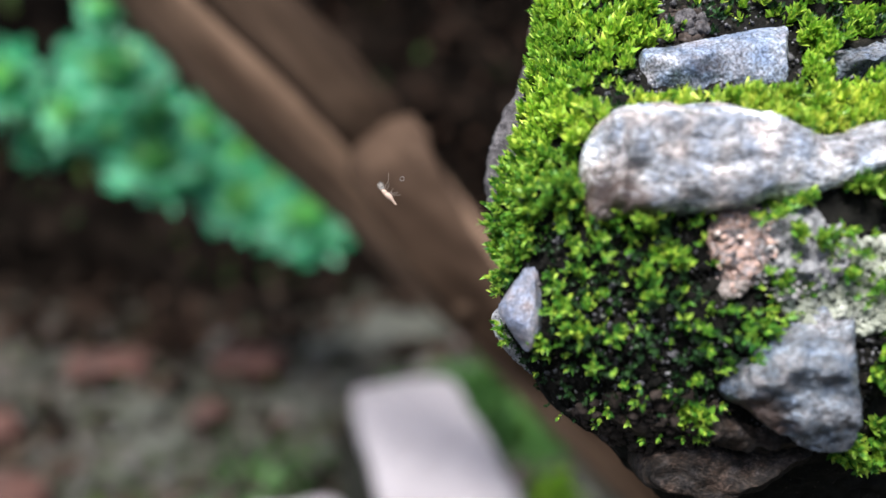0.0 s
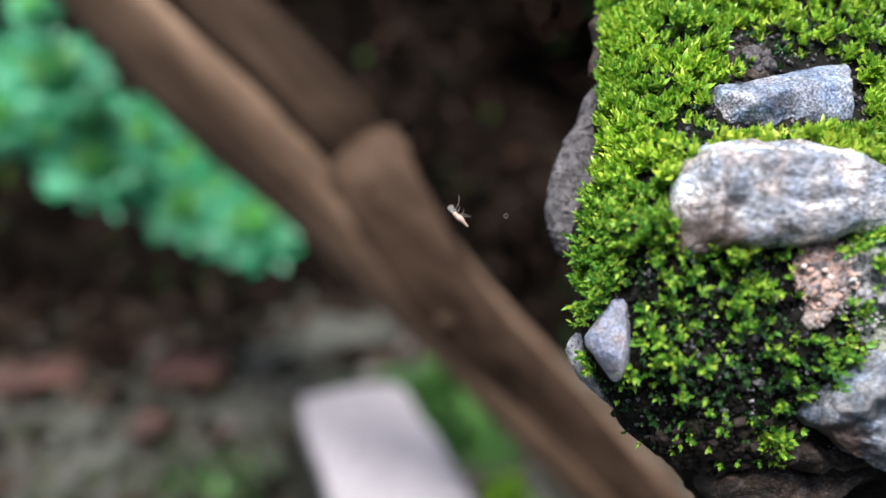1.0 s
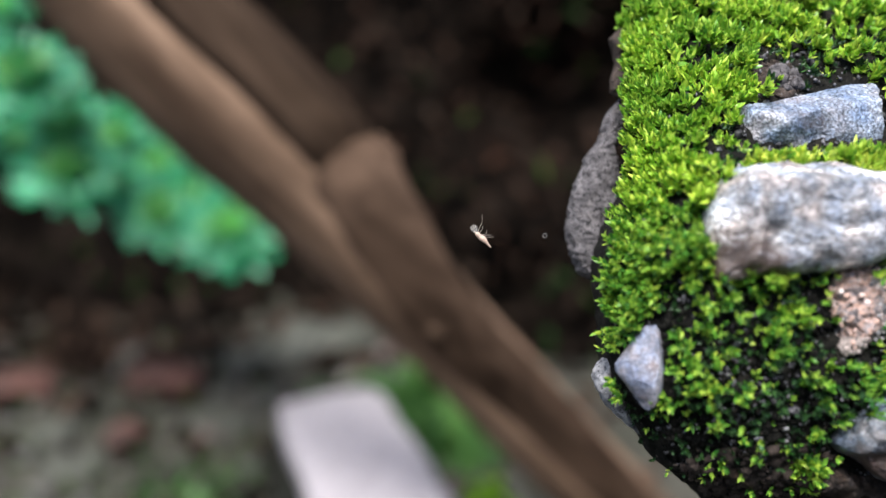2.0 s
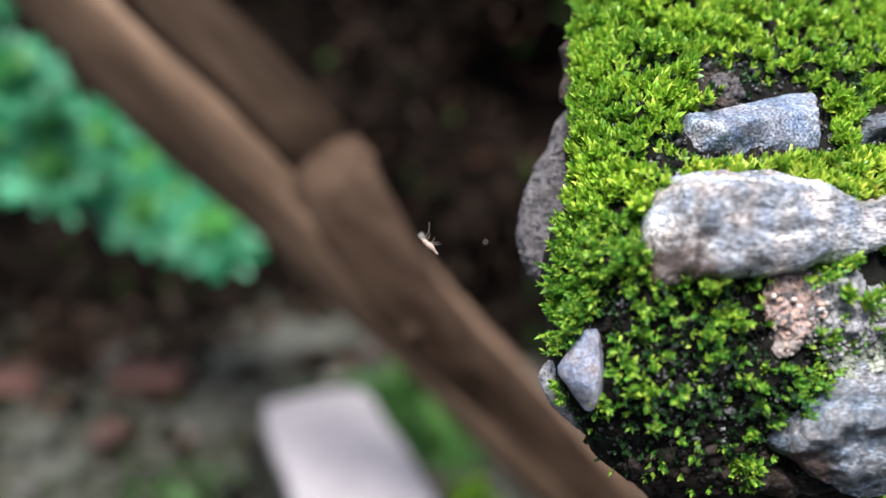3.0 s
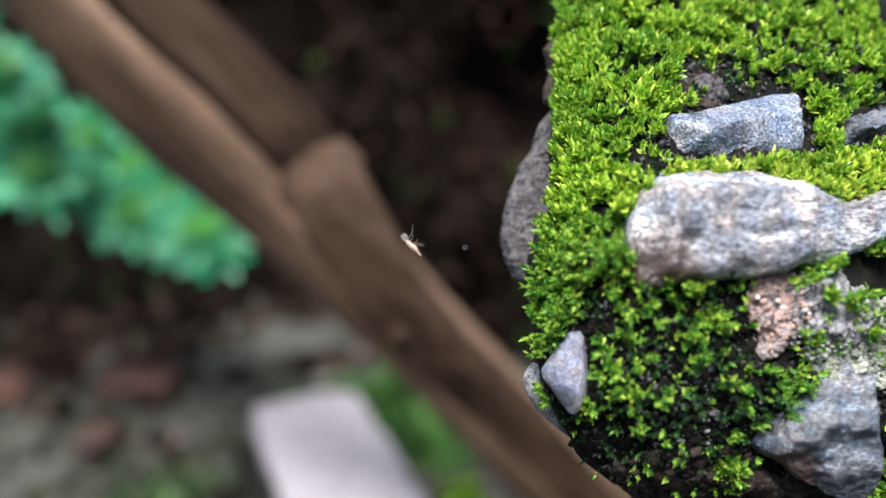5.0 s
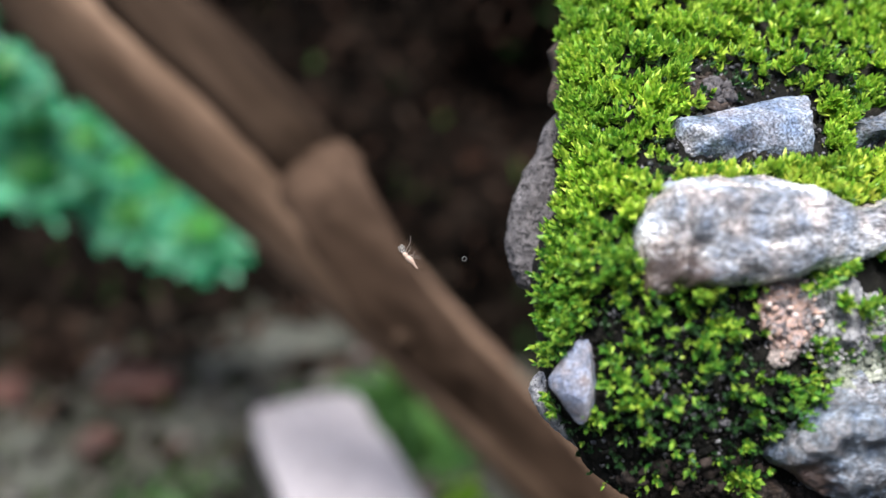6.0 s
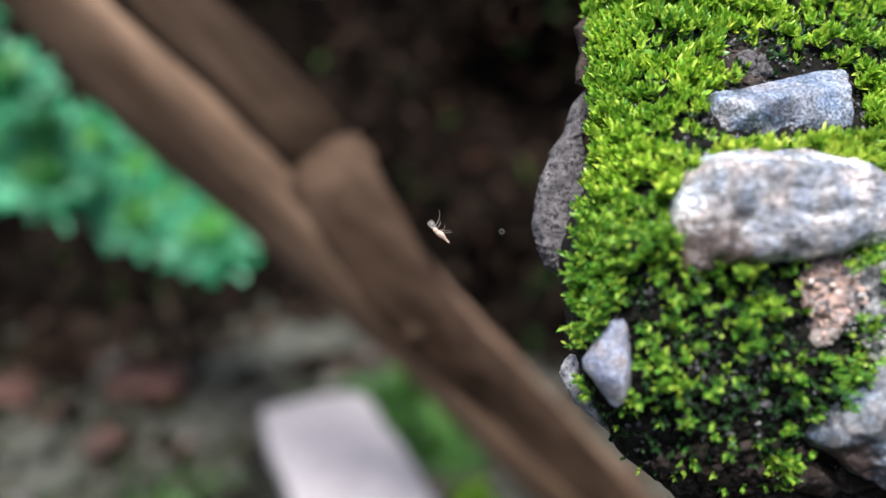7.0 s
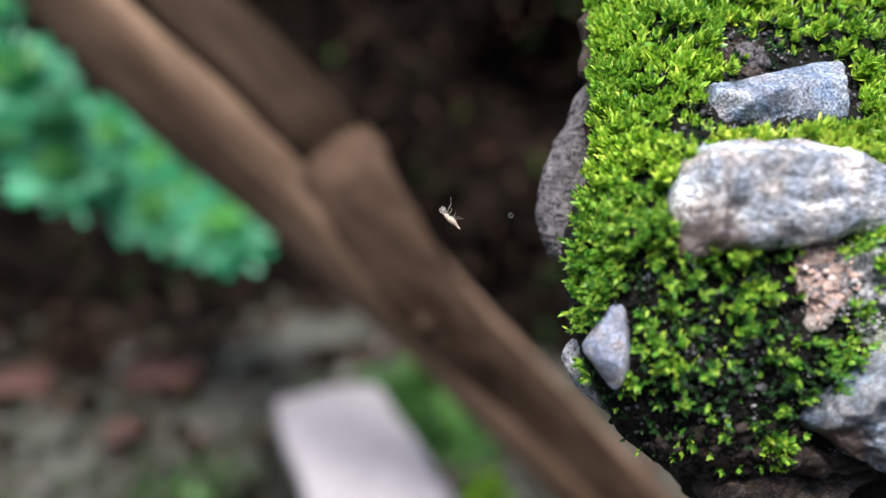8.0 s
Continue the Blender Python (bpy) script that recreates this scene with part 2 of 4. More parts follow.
def lump(name, stations, mat, power=2.4, rough=0.5, scale=0.16, seed=0.0, rings=64, segs=56, twist=0.0, ridge=0.0, facets=0, grain=0.0, chop=0.84, lean=(-1.5, 1.5), planes=(), dents=()):
    """A stone lofted along x through stations (x, middle z, half height, middle y, half depth), all in millimetres: broken facets, rough faces."""
    st = np.array(stations, float)
    rng = np.random.default_rng(int(seed * 10) + 1)
    u = (1 - np.cos(np.linspace(0, np.pi, rings))) / 2
    xs = st[0, 0] + (st[-1, 0] - st[0, 0]) * (0.35 * u + 0.65 * np.linspace(0, 1, rings))
    cz, hz, cy, hy = (smooth_interp(xs, st[:, 0], st[:, k]) for k in (1, 2, 3, 4))
    cuts = []
    for _ in range(facets):
        i = int(rng.integers(rings // 8, rings - rings // 8))
        a = rng.uniform(*lean)
        n = Vector((rng.normal(0, 0.25), -math.cos(a), math.sin(a))).normalized()
        cuts.append((Vector((xs[i], cy[i], cz[i])), n, chop * math.hypot(hy[i] * n.y, hz[i] * n.z), max(hz[i], hy[i]) * 2.2))
    verts = []
    for i in range(rings):
        for j in range(segs):
            a = 2 * math.pi * j / segs + twist
            c, s = math.cos(a), math.sin(a)
            r = (abs(c) ** power + abs(s) ** power) ** (-1 / power)
            p = Vector((xs[i], cy[i] - hy[i] * r * c, cz[i] + hz[i] * r * s))
            n = Vector((0, -c, s))
            for q, m, far, reach in cuts:
                out = (p - q).dot(m) - far
                if out > 0 and abs(p.x - q.x) < reach:
                    p -= m * out * min(1.0, 3 * (1 - abs(p.x - q.x) / reach))
            for q, m, give in planes:
                m = Vector(m).normalized()
                out = (p - Vector(q)).dot(m) + 0.35 * fbm(p, 0.35, 3, seed + 31)
                if out > 0:
                    p -= m * out * give
            for q, reach, deep in dents:
                p.y += deep * math.exp(-((p - Vector(q)).length / reach) ** 2)
            k = fbm(p, scale, 5, seed) * rough + ridge * (0.5 - abs(fbm(p, scale * 0.6, 2, seed + 9)))
            p += n * (k * min(1.0, hz[i] / 2.5) + grain * fbm(p, 1.6, 3, seed + 4)) + Vector((fbm(p, scale * 1.3, 3, seed + 20) * rough * 0.5, 0, 0))
            verts.append(p / 1000)
    ends = [Vector((st[0, 0], st[0, 3], st[0, 1])) / 1000, Vector((st[-1, 0], st[-1, 3], st[-1, 1])) / 1000]
    faces = grid_faces(rings, segs, True)
    n = len(verts)
    verts += ends
    faces += [(n, (j + 1) % segs, j) for j in range(segs)]
    faces += [(n + 1, (rings - 1) * segs + j, (rings - 1) * segs + (j + 1) % segs) for j in range(segs)]
    return mesh_of(name, verts, faces, mat)


# ---- the mossy block: its face as a height over x and z (millimetres) ----
EDGE_Z = [-60, -45, -41, -34, -25.6, -19, -13, -9, -3, 3.8, 8, 12, 18, 24, 33, 44.6, 60, 80]
EDGE_X = [50, 38, 33.5, 27.5, 16.6, 12.8, 9.0, 8.2, 8.2, 7.4, 7.6, 9.3, 12.0, 13.4, 14.8, 17.2, 21, 27]
FACE_Z = [-60, -45, -35, -28, -20, -12, 0, 8, 15, 20, 28, 35, 45, 60, 80]
FACE_Y = [160, 142, 132, 125, 121, 118.5, 116.8, 116.5, 118.5, 122, 127, 131.5, 138, 149, 164]


def left_edge(z):
    return np.interp(z, EDGE_Z, EDGE_X)


def face_y(x, z):
    """The moss's surface, leaning back above and curling in at the left and below."""
    base = np.interp(z, FACE_Z, FACE_Y)
    d = np.clip((x - left_edge(z)) / 22.0, 0, 1)
    curl = np.interp(z, [-40, -10, 5, 15, 25, 80], [12, 15, 17, 13.5, 9.5, 8])
    y = base + curl * (1 - np.sqrt(np.clip(1 - (1 - d) ** 2, 0, 1)))
    return y + 1.5 * fbm((x, 0, z), 0.09, 3, 3.0) + 0.6 * fbm((x, 0, z), 0.35, 3, 8.0)


# stones: x, middle z, half height, middle y, half depth
BIG = [(20.0, 9.8, 1.6, 122.5, 2.0), (20.8, 9.9, 5.2, 121.0, 4.6), (22.6, 10.7, 7.3, 119.6, 6.4), (25.6, 12.7, 7.6, 118.9, 6.8), (29.6, 13.1, 7.7, 118.8, 6.8),
       (34.3, 13.1, 7.9, 119.2, 6.6), (39.6, 13.2, 7.8, 119.6, 6.6), (43.0, 13.2, 7.5, 119.8, 6.4), (46.6, 13.2, 6.6, 120.0, 6.0), (50.4, 12.7, 5.4, 120.4, 5.4),
       (53.8, 12.5, 4.3, 120.6, 4.8), (58.6, 13.4, 3.7, 120.4, 4.4), (63.5, 14.8, 3.6, 120.0, 4.2), (68.0, 15.2, 3.0, 120.0, 4.0), (72.0, 15.0, 0.8, 121.0, 1.5)]
BLOCK_STONE = [(31.4, 27.4, 3.2, 130.4, 3.6), (32.0, 27.3, 4.3, 130.4, 4.6), (37.3, 27.8, 4.7, 130.6, 5.0), (42.7, 28.9, 4.8, 131.2, 5.0), (48.1, 29.8, 5.2, 131.8, 5.2),
               (53.0, 30.5, 5.6, 132.6, 5.4), (55.2, 30.4, 5.6, 132.8, 5.0), (55.8, 30.2, 4.4, 133.2, 3.8)]
PEBBLE = [(8.7, -9.4, 0.8, 126.4, 1.0), (9.8, -9.2, 2.6, 125.2, 2.6), (11.4, -9.2, 5.0, 124.6, 3.2), (12.8, -9.2, 6.5, 124.6, 3.4), (13.8, -8.7, 6.4, 124.9, 3.3), (14.7, -8.1, 5.2, 125.4, 3.0),
          (15.4, -7.2, 3.2, 126.2, 2.4), (16.0, -6.6, 0.8, 127.2, 1.0)]
LOWER = [(41.3, -20.6, 0.5, 122.5, 1.4), (43.6, -20.6, 2.4, 121.6, 3.8), (47.0, -20.2, 5.6, 120.8, 6.0), (50.5, -19.6, 8.6, 120.6, 7.4), (54.0, -19.4, 10.2, 120.8, 8.0),
         (57.4, -19.2, 10.8, 121.2, 8.0), (60.0, -19.0, 10.2, 122.0, 7.0), (61.2, -18.8, 7.0, 122.8, 5.0), (61.8, -18.4, 2.4, 123.6, 2.4)]
UNDER = [(31.9, -35.2, 1.4, 137.0, 3.0), (33.9, -35.8, 3.2, 136.0, 6.0), (40.2, -35.9, 4.1, 134.6, 7.0), (46.5, -35.5, 4.6, 133.6, 7.0), (52.8, -34.3, 4.7, 133.4, 6.4),
         (57.7, -31.6, 3.4, 133.6, 5.0), (59.1, -31.0, 1.2, 134.0, 2.0)]
WET = [(60.6, 29.1, 0.9, 133.0, 2.0), (62.1, 29.3, 3.0, 132.4, 4.4), (66.2, 30.2, 4.2, 132.2, 5.4), (71.7, 30.2, 4.4, 132.4, 5.4), (77.1, 29.8, 3.8, 133.0, 4.8), (80.7, 29.8, 1.4, 134.0, 2.0)]

block = tagged(new("mossy_concrete_block"), "weathered concrete block with embedded grey stones, overgrown with moss", "concrete block")
block.matrix_basis = LEAN


def block_body():
    """Cross-sections from the hidden back round the left edge and over the face; sunk below the moss."""
    zs = np.linspace(-58, 78, 150)
    fx = np.concatenate([np.linspace(0, 1, 46) ** 2 * 24, np.linspace(25, 80, 62)])
    verts = []
    for z in zs:
        e = float(left_edge(z)) + 1.0
        row = [(e + 32, 190), (e + 20, 172), (e + 9, 158), (e + 3, 148)]
        row = [(x, max(y, float(face_y(e, z)) + 4 + 9 * k)) for k, (x, y) in zip((3, 2, 1, 0), row)]
        pts = row + [(e + d, float(face_y(e + d, z)) + 2.0) for d in fx]
        pts.append((e + 82, 200))
        for x, y in pts:
            p = Vector((x, y, z))
            k = 1.0 * fbm(p, 0.16, 4, 1.0) + 0.8 * fbm(p, 0.6, 3, 4.0)
            verts.append(Vector((x + 0.5 * fbm(p, 0.3, 3, 30.0), y + k, z + 0.4 * fbm(p, 0.4, 2, 40.0))) / 1000)
    cols = len(fx) + 5
    faces = grid_faces(len(zs), cols)
    faces.append(tuple(range(cols)))
    faces.append(tuple(reversed(range((len(zs) - 1) * cols, len(zs) * cols))))
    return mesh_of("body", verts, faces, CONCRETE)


part("body", block_body(), block, "damp crumbling concrete, near-black to hold the shade of moss gaps")
BIG_FACES = [((30, 112.9, 17.8), (0.05, -0.50, 0.86), 0.85), ((34, 112.6, 12), (0.04, -1, -0.10), 0.85), ((21.6, 116.5, 11), (-0.75, -0.66, 0.05), 0.85), ((24, 114.2, 6.5), (-0.25, -0.70, -0.67), 0.9), ((48, 113.6, 8.0), (0.12, -0.65, -0.75), 0.8)]
part("stone", lump("stone", BIG, STONE_A, 3.4, 0.55, 0.2, 2.0, 150, 110, 0.0, 0.7, 0, 0.10, planes=BIG_FACES, dents=(((35, 112.8, 15.0), 3.2, 0.9), ((27.5, 112.8, 9.5), 2.6, 1.0), ((44.5, 113.5, 18.0), 3.0, 1.0), ((22, 115, 7.0), 2.0, 1.2))), block, "long streaked grey stone with pale veins")
SLATE_FACES = [((42, 126.0, 30.2), (-0.08, -0.58, 0.81), 0.9), ((42, 126.0, 27.4), (0.03, -0.86, -0.50), 0.92), ((54.6, 130, 30), (0.9, -0.4, 0), 0.9), ((33.2, 128, 26), (-0.6, -0.75, -0.25), 0.9)]
part("stone", lump("stone", BLOCK_STONE, STONE_B, 6.0, 0.16, 0.25, 11.0, 110, 90, 0, 0.25, 0, 0.06, planes=SLATE_FACES, dents=(((41.5, 126.5, 26.8), 2.4, 1.5), ((36, 127, 24.6), 2.2, 1.0))), block, "angular slate-blue stone with fine speckle")
PEBBLE_FACES = [((12.2, 121.8, -9), (-0.28, -1, 0.16), 0.93), ((14.3, 122.6, -8), (0.85, -0.50, 0.05), 0.93), ((11.0, 123, -12), (-0.55, -0.6, -0.55), 0.8)]
part("stone", lump("stone", PEBBLE, STONE_C, 2.2, 0.06, 0.3, 5.0, 80, 64, 0, 0, 0, 0.03, planes=PEBBLE_FACES), block, "small lilac-grey pointed pebble")
LOWER_FACES = [((52, 114.6, -16.6), (-0.10, -0.74, 0.65), 0.92), ((52, 114.6, -17.8), (-0.10, -0.86, -0.50), 0.9), ((58.2, 116.5, -18), (0.80, -0.60, 0.05), 0.9)]
part("stone", lump("stone", LOWER, STONE_D, 2.6, 0.8, 0.2, 7.0, 130, 110, 0.0, 1.0, 0, 0.14, planes=LOWER_FACES, dents=(((55, 114.8, -20), 2.2, 1.2), ((50.5, 115, -19.5), 1.8, 0.9), ((57.5, 116, -14), 1.6, 0.8))), block, "blue-grey stone with a wet ridge and a brown underside")
part("stone", lump("stone", UNDER, STONE_E, 2.6, 0.9, 0.18, 13.0, 80, 64, 0, 0.8, 8, 0.1), block, "brownish stone with the underside's shade put into its colour")
part("stone", lump("stone", WET, STONE_F, 3.0, 0.7, 0.2, 17.0, 56, 48, 0, 0.6, 6, 0.05), block, "dark wet stone")
UNDERSIDE = [(36.0, -25.0, 0.5, 131.0, 2.0), (39.0, -25.6, 3.0, 129.0, 4.4), (44.0, -26.2, 4.4, 128.4, 5.0), (50.0, -26.8, 4.4, 128.4, 5.0), (55.0, -27.4, 2.8, 129.0, 4.0), (57.0, -27.6, 0.5, 131.0, 2.0)]
part("stone", lump("stone", UNDERSIDE, STONE_E, 2.4, 0.9, 0.3, 41.0, 70, 60, 0, 0.8, 5, 0.2), block, "crumbling brown rock under an overhang, darkened for its shade")
CREAM_CHIP = [(39.8, -5.8, 0.4, 119.9, 1.0), (40.8, -5.8, 1.3, 119.1, 1.6), (42.8, -5.5, 1.5, 118.9, 1.8), (44.4, -5.2, 0.5, 119.8, 1.0)]
part("stone", lump("stone", CREAM_CHIP, CREAM_STONE, 2.2, 0.9, 0.5, 43.0, 48, 44, 0, 0.8, 3, 0.4), block, "small cream chip of mortar")
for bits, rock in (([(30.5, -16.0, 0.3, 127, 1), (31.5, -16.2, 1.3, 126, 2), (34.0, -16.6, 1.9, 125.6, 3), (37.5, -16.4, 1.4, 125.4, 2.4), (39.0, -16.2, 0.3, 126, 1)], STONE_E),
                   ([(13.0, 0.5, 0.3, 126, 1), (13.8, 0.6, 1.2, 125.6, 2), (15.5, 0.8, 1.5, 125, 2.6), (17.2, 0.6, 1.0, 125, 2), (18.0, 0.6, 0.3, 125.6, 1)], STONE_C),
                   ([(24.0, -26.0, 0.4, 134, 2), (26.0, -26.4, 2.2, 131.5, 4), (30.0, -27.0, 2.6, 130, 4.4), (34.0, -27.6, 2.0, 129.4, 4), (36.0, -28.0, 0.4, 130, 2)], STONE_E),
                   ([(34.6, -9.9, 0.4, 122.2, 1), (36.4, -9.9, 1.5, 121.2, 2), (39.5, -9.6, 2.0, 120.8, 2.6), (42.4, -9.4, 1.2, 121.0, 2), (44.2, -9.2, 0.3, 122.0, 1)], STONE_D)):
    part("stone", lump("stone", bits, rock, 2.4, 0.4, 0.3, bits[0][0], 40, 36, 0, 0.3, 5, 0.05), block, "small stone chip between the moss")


STAND = pose(0, 0, 0, 0, -90, 0)  # lofts run up the face instead of across it
FLAKE = [(3.4, -13.0, 0.8, 150.5, 1.6), (4.6, -13.0, 3.2, 150.1, 2.6), (8.0, -13.0, 4.8, 149.9, 3.0), (13.0, -12.9, 5.0, 149.9, 3.0), (19.0, -13.4, 4.4, 149.9, 3.0), (25.0, -15.2, 3.6, 149.5, 2.8), (29.5, -16.4, 2.7, 148.5, 2.2), (33.5, -16.8, 1.6, 148.1, 1.8), (36.0, -17.8, 0.5, 148.1, 0.8)]
part("broken_edge", lump("broken_edge", FLAKE, MORTAR, 2.6, 0.6, 0.3, 3.0, 150, 110, 0, 0.5, 4, 0.3), block, "rough grey mortar edge", STAND)
LOW_FLAKE = [(-22.5, -17.5, 0.6, 138.0, 1.0), (-19.5, -14.7, 1.7, 137.0, 1.8), (-15.8, -11.7, 2.0, 136.5, 2.2), (-13.0, -10.4, 2.0, 136.0, 2.4), (-10.6, -10.1, 1.5, 136.0, 2.0), (-9.4, -10.3, 0.5, 136.5, 0.8)]
part("broken_edge", lump("broken_edge", LOW_FLAKE, MORTAR_PALE, 2.6, 0.5, 0.35, 5.0, 60, 50, 0, 0.3, 3, 0.35), block, "rough grey mortar edge", STAND)
TOP_FLAKE = [(36.0, -16.6, 0.4, 147.0, 1.0), (37.0, -16.2, 1.1, 147.0, 1.6), (39.5, -16.8, 1.3, 147.4, 1.8), (42.5, -17.8, 1.0, 149.0, 1.8), (46.5, -17.8, 1.6, 150.0, 2.0), (49.0, -18.8, 0.8, 151.0, 1.4)]
part("broken_edge", lump("broken_edge", TOP_FLAKE, MORTAR_BROWN, 2.4, 0.7, 0.4, 8.0, 60, 50, 0, 0.3, 3, 0.35), block, "", STAND)


def grains(name, count, where, size, mat, seed, sink=0.6):
    """Small pebbles pressed into the face; where gives x and z."""
    rng = np.random.default_rng(seed)
    bm = bmesh.new()
    bmesh.ops.create_icosphere(bm, subdivisions=2, radius=1.0)
    bv = np.array([v.co[:] for v in bm.verts])
    bf = np.array([[v.index for v in f.verts] for f in bm.faces])
    bm.free()
    V, F = [], []
    for k in range(count):
        x, z = where(rng)
        if x < left_edge(z) + 3 or z < -33 or (x > 47 and 3 < z < 10.5 and z < 0.25 * x - 6.0):
            continue
        r = size * rng.lognormal(0, 0.4)
        q = (bv * (1 + 0.30 * np.sin(bv @ rng.normal(0, 3.4, (3, 3)) + rng.uniform(0, 6, 3))) * rng.uniform(0.5, 1.4, 3)) @ np.array(Euler(rng.uniform(0, 6, 3)).to_matrix()) * r
        V.append(q + (x, float(face_y(x, z)) + 1.6 - r * sink, z))
        F.append(bf + (len(V) - 1) * len(bv))
    return fast_mesh(name, np.concatenate(V) / 1000, np.concatenate(F), mat)


def oval(cx, cz, rx, rz):
    def where(rng):
        a, r = rng.uniform(0, 6.28), math.sqrt(rng.random())
        return cx + rx * r * math.cos(a), cz + rz * r * math.sin(a)
    return where


part("gravel_patch", grains("gravel_patch", 260, oval(43.0, 0.6, 4.8, 7.0), 0.19, GRIT_PINK, 31, 4.5), block, "pinkish sandy gravel in crumbling mortar")
PINK_CRUST = [(38.2, 1.5, 0.6, 118.8, 0.55), (39.4, 1.8, 3.4, 118.8, 1.38), (41.2, 1.4, 6.0, 118.8, 1.79), (43.6, 0.6, 6.6, 118.8, 1.93), (45.6, 0.8, 5.2, 118.8, 1.65), (47.0, 1.2, 2.6, 118.8, 1.1), (47.8, 1.4, 0.5, 118.8, 0.41)]
PALE_CRUST = [(44.0, 2.0, 0.6, 118.8, 0.55), (45.4, 1.6, 4.0, 118.8, 1.51), (48.4, 1.0, 5.8, 118.8, 1.93), (52.0, 0.6, 5.6, 118.8, 1.93), (56.0, -0.8, 4.6, 118.8, 1.65), (60.0, -1.4, 0.6, 118.8, 0.55)]
part("mortar_crust", lump("mortar_crust", PINK_CRUST, MORTAR_PINK, 2.2, 1.0, 0.45, 3.0, 130, 110, 0, 0.5, 0, 0.45), block, "crumbling pinkish mortar")
part("mortar_crust", lump("mortar_crust", PALE_CRUST, MORTAR_PALE, 2.2, 1.1, 0.45, 6.0, 130, 110, 0, 0.6, 0, 0.45), block, "crumbling pale grey mortar")
part("gravel_patch", grains("gravel_patch", 420, oval(49.5, -0.5, 6.8, 7.0), 0.19, GRIT_PALE, 23, 4.5), block, "pale sandy gravel")
part("gravel_patch", grains("gravel_patch", 500, oval(47.0, 0.5, 5.2, 6.0), 0.24, GRIT_GREY, 2, 0.2), block, "dark grey sandy gravel")
part("gravel_patch", grains("gravel_patch", 2400, oval(60.0, -5.5, 11.5, 7.0), 0.34, LICHEN, 3, 0.1), block, "pale grey-green lichen crust")
part("gravel_patch", grains("gravel_patch", 150, oval(39.5, 37.0, 4.4, 3.4), 0.5, MORTAR_BROWN, 4, -0.6), block, "brown grit in a hollow")
part("gravel_patch", grains("gravel_patch", 90, oval(40.5, 37.0, 3.0, 2.2), 0.4, MORTAR, 24, 0.4), block, "greyish grit in a hollow")
part("gravel_patch", grains("gravel_patch", 700, oval(33.0, -27.5, 13.0, 6.0), 0.5, MORTAR_BROWN, 25, -0.2), block, "brown crumbling mortar on the underside")
part("gravel_patch", grains("gravel_patch", 3000, oval(38.0, 4.0, 36.0, 40.0), 0.26, GRIT_GREY, 5, -0.4), block, "dark grit between the moss")

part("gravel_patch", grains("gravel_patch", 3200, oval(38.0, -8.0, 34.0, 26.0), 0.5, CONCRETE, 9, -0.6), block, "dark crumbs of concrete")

# ---- moss ----
def leaf_template(width=0.42, bend=0.5, segs=4, blunt=1.9):
    """One pointed, keeled leaf along x, length 1, curling up."""
    v, f = [], []
    for i in range(segs):
        t = i / segs
        w = width * 0.5 * (0.55 + blunt * t * (1 - t)) * (1 - t**3)
        x, z = t, bend * t * t
        v += [(x, -w, z + 0.25 * w), (x, 0, z - 0.12 * w), (x, w, z + 0.25 * w)]
    v.append((1.0, 0, bend))
    for i in range(segs - 1):
        a, b = 3 * i, 3 * i + 3
        f += [(a, b, b + 1), (a, b + 1, a + 1), (a + 1, b + 1, b + 2), (a + 1, b + 2, a + 2)]
    a = 3 * (segs - 1)
    f += [(a, a + 3, a + 1), (a + 1, a + 3, a + 2)]
    return np.array(v, float), np.array(f)


def shoot_template(rng, leaves, height, length, spread, width, blunt):
    """A moss shoot: leaves in a spiral up a short stem, the top ones upright."""
    V, F = [], []
    for k in range(leaves):
        t = (k + 0.5) / leaves
        lv, lf = leaf_template(width * rng.uniform(0.85, 1.2), rng.uniform(0.1, 0.9), 4, blunt)
        lv = lv * length * (0.75 + 0.5 * rng.random()) * (1.05 - 0.35 * t)
        up = radians(spread * (1 - t) * -1 + 88 * t ** 1.2 + (1 - t) * 35 + rng.normal(0, 8))
        a = k * 2.4 + rng.normal(0, 0.25)
        c, s = math.cos(up), math.sin(up)
        x, z = lv[:, 0] * c - lv[:, 2] * s, lv[:, 0] * s + lv[:, 2] * c
        y = lv[:, 1]
        p = np.stack([x * math.cos(a) - y * math.sin(a), x * math.sin(a) + y * math.cos(a), z + height * t], -1)
        F.append(lf + sum(len(q) for q in V))
        V.append(p)
    return np.concatenate(V), np.concatenate(F)


def inside(stations, x, z, grow=0.0):
    st = np.array(stations)
    ok = (x > st[0, 0] - grow) & (x < st[-1, 0] + grow)
    c, h = np.interp(x, st[:, 0], st[:, 1]), np.interp(x, st[:, 0], st[:, 2])
    return ok & (np.abs(z - c) < h + grow)


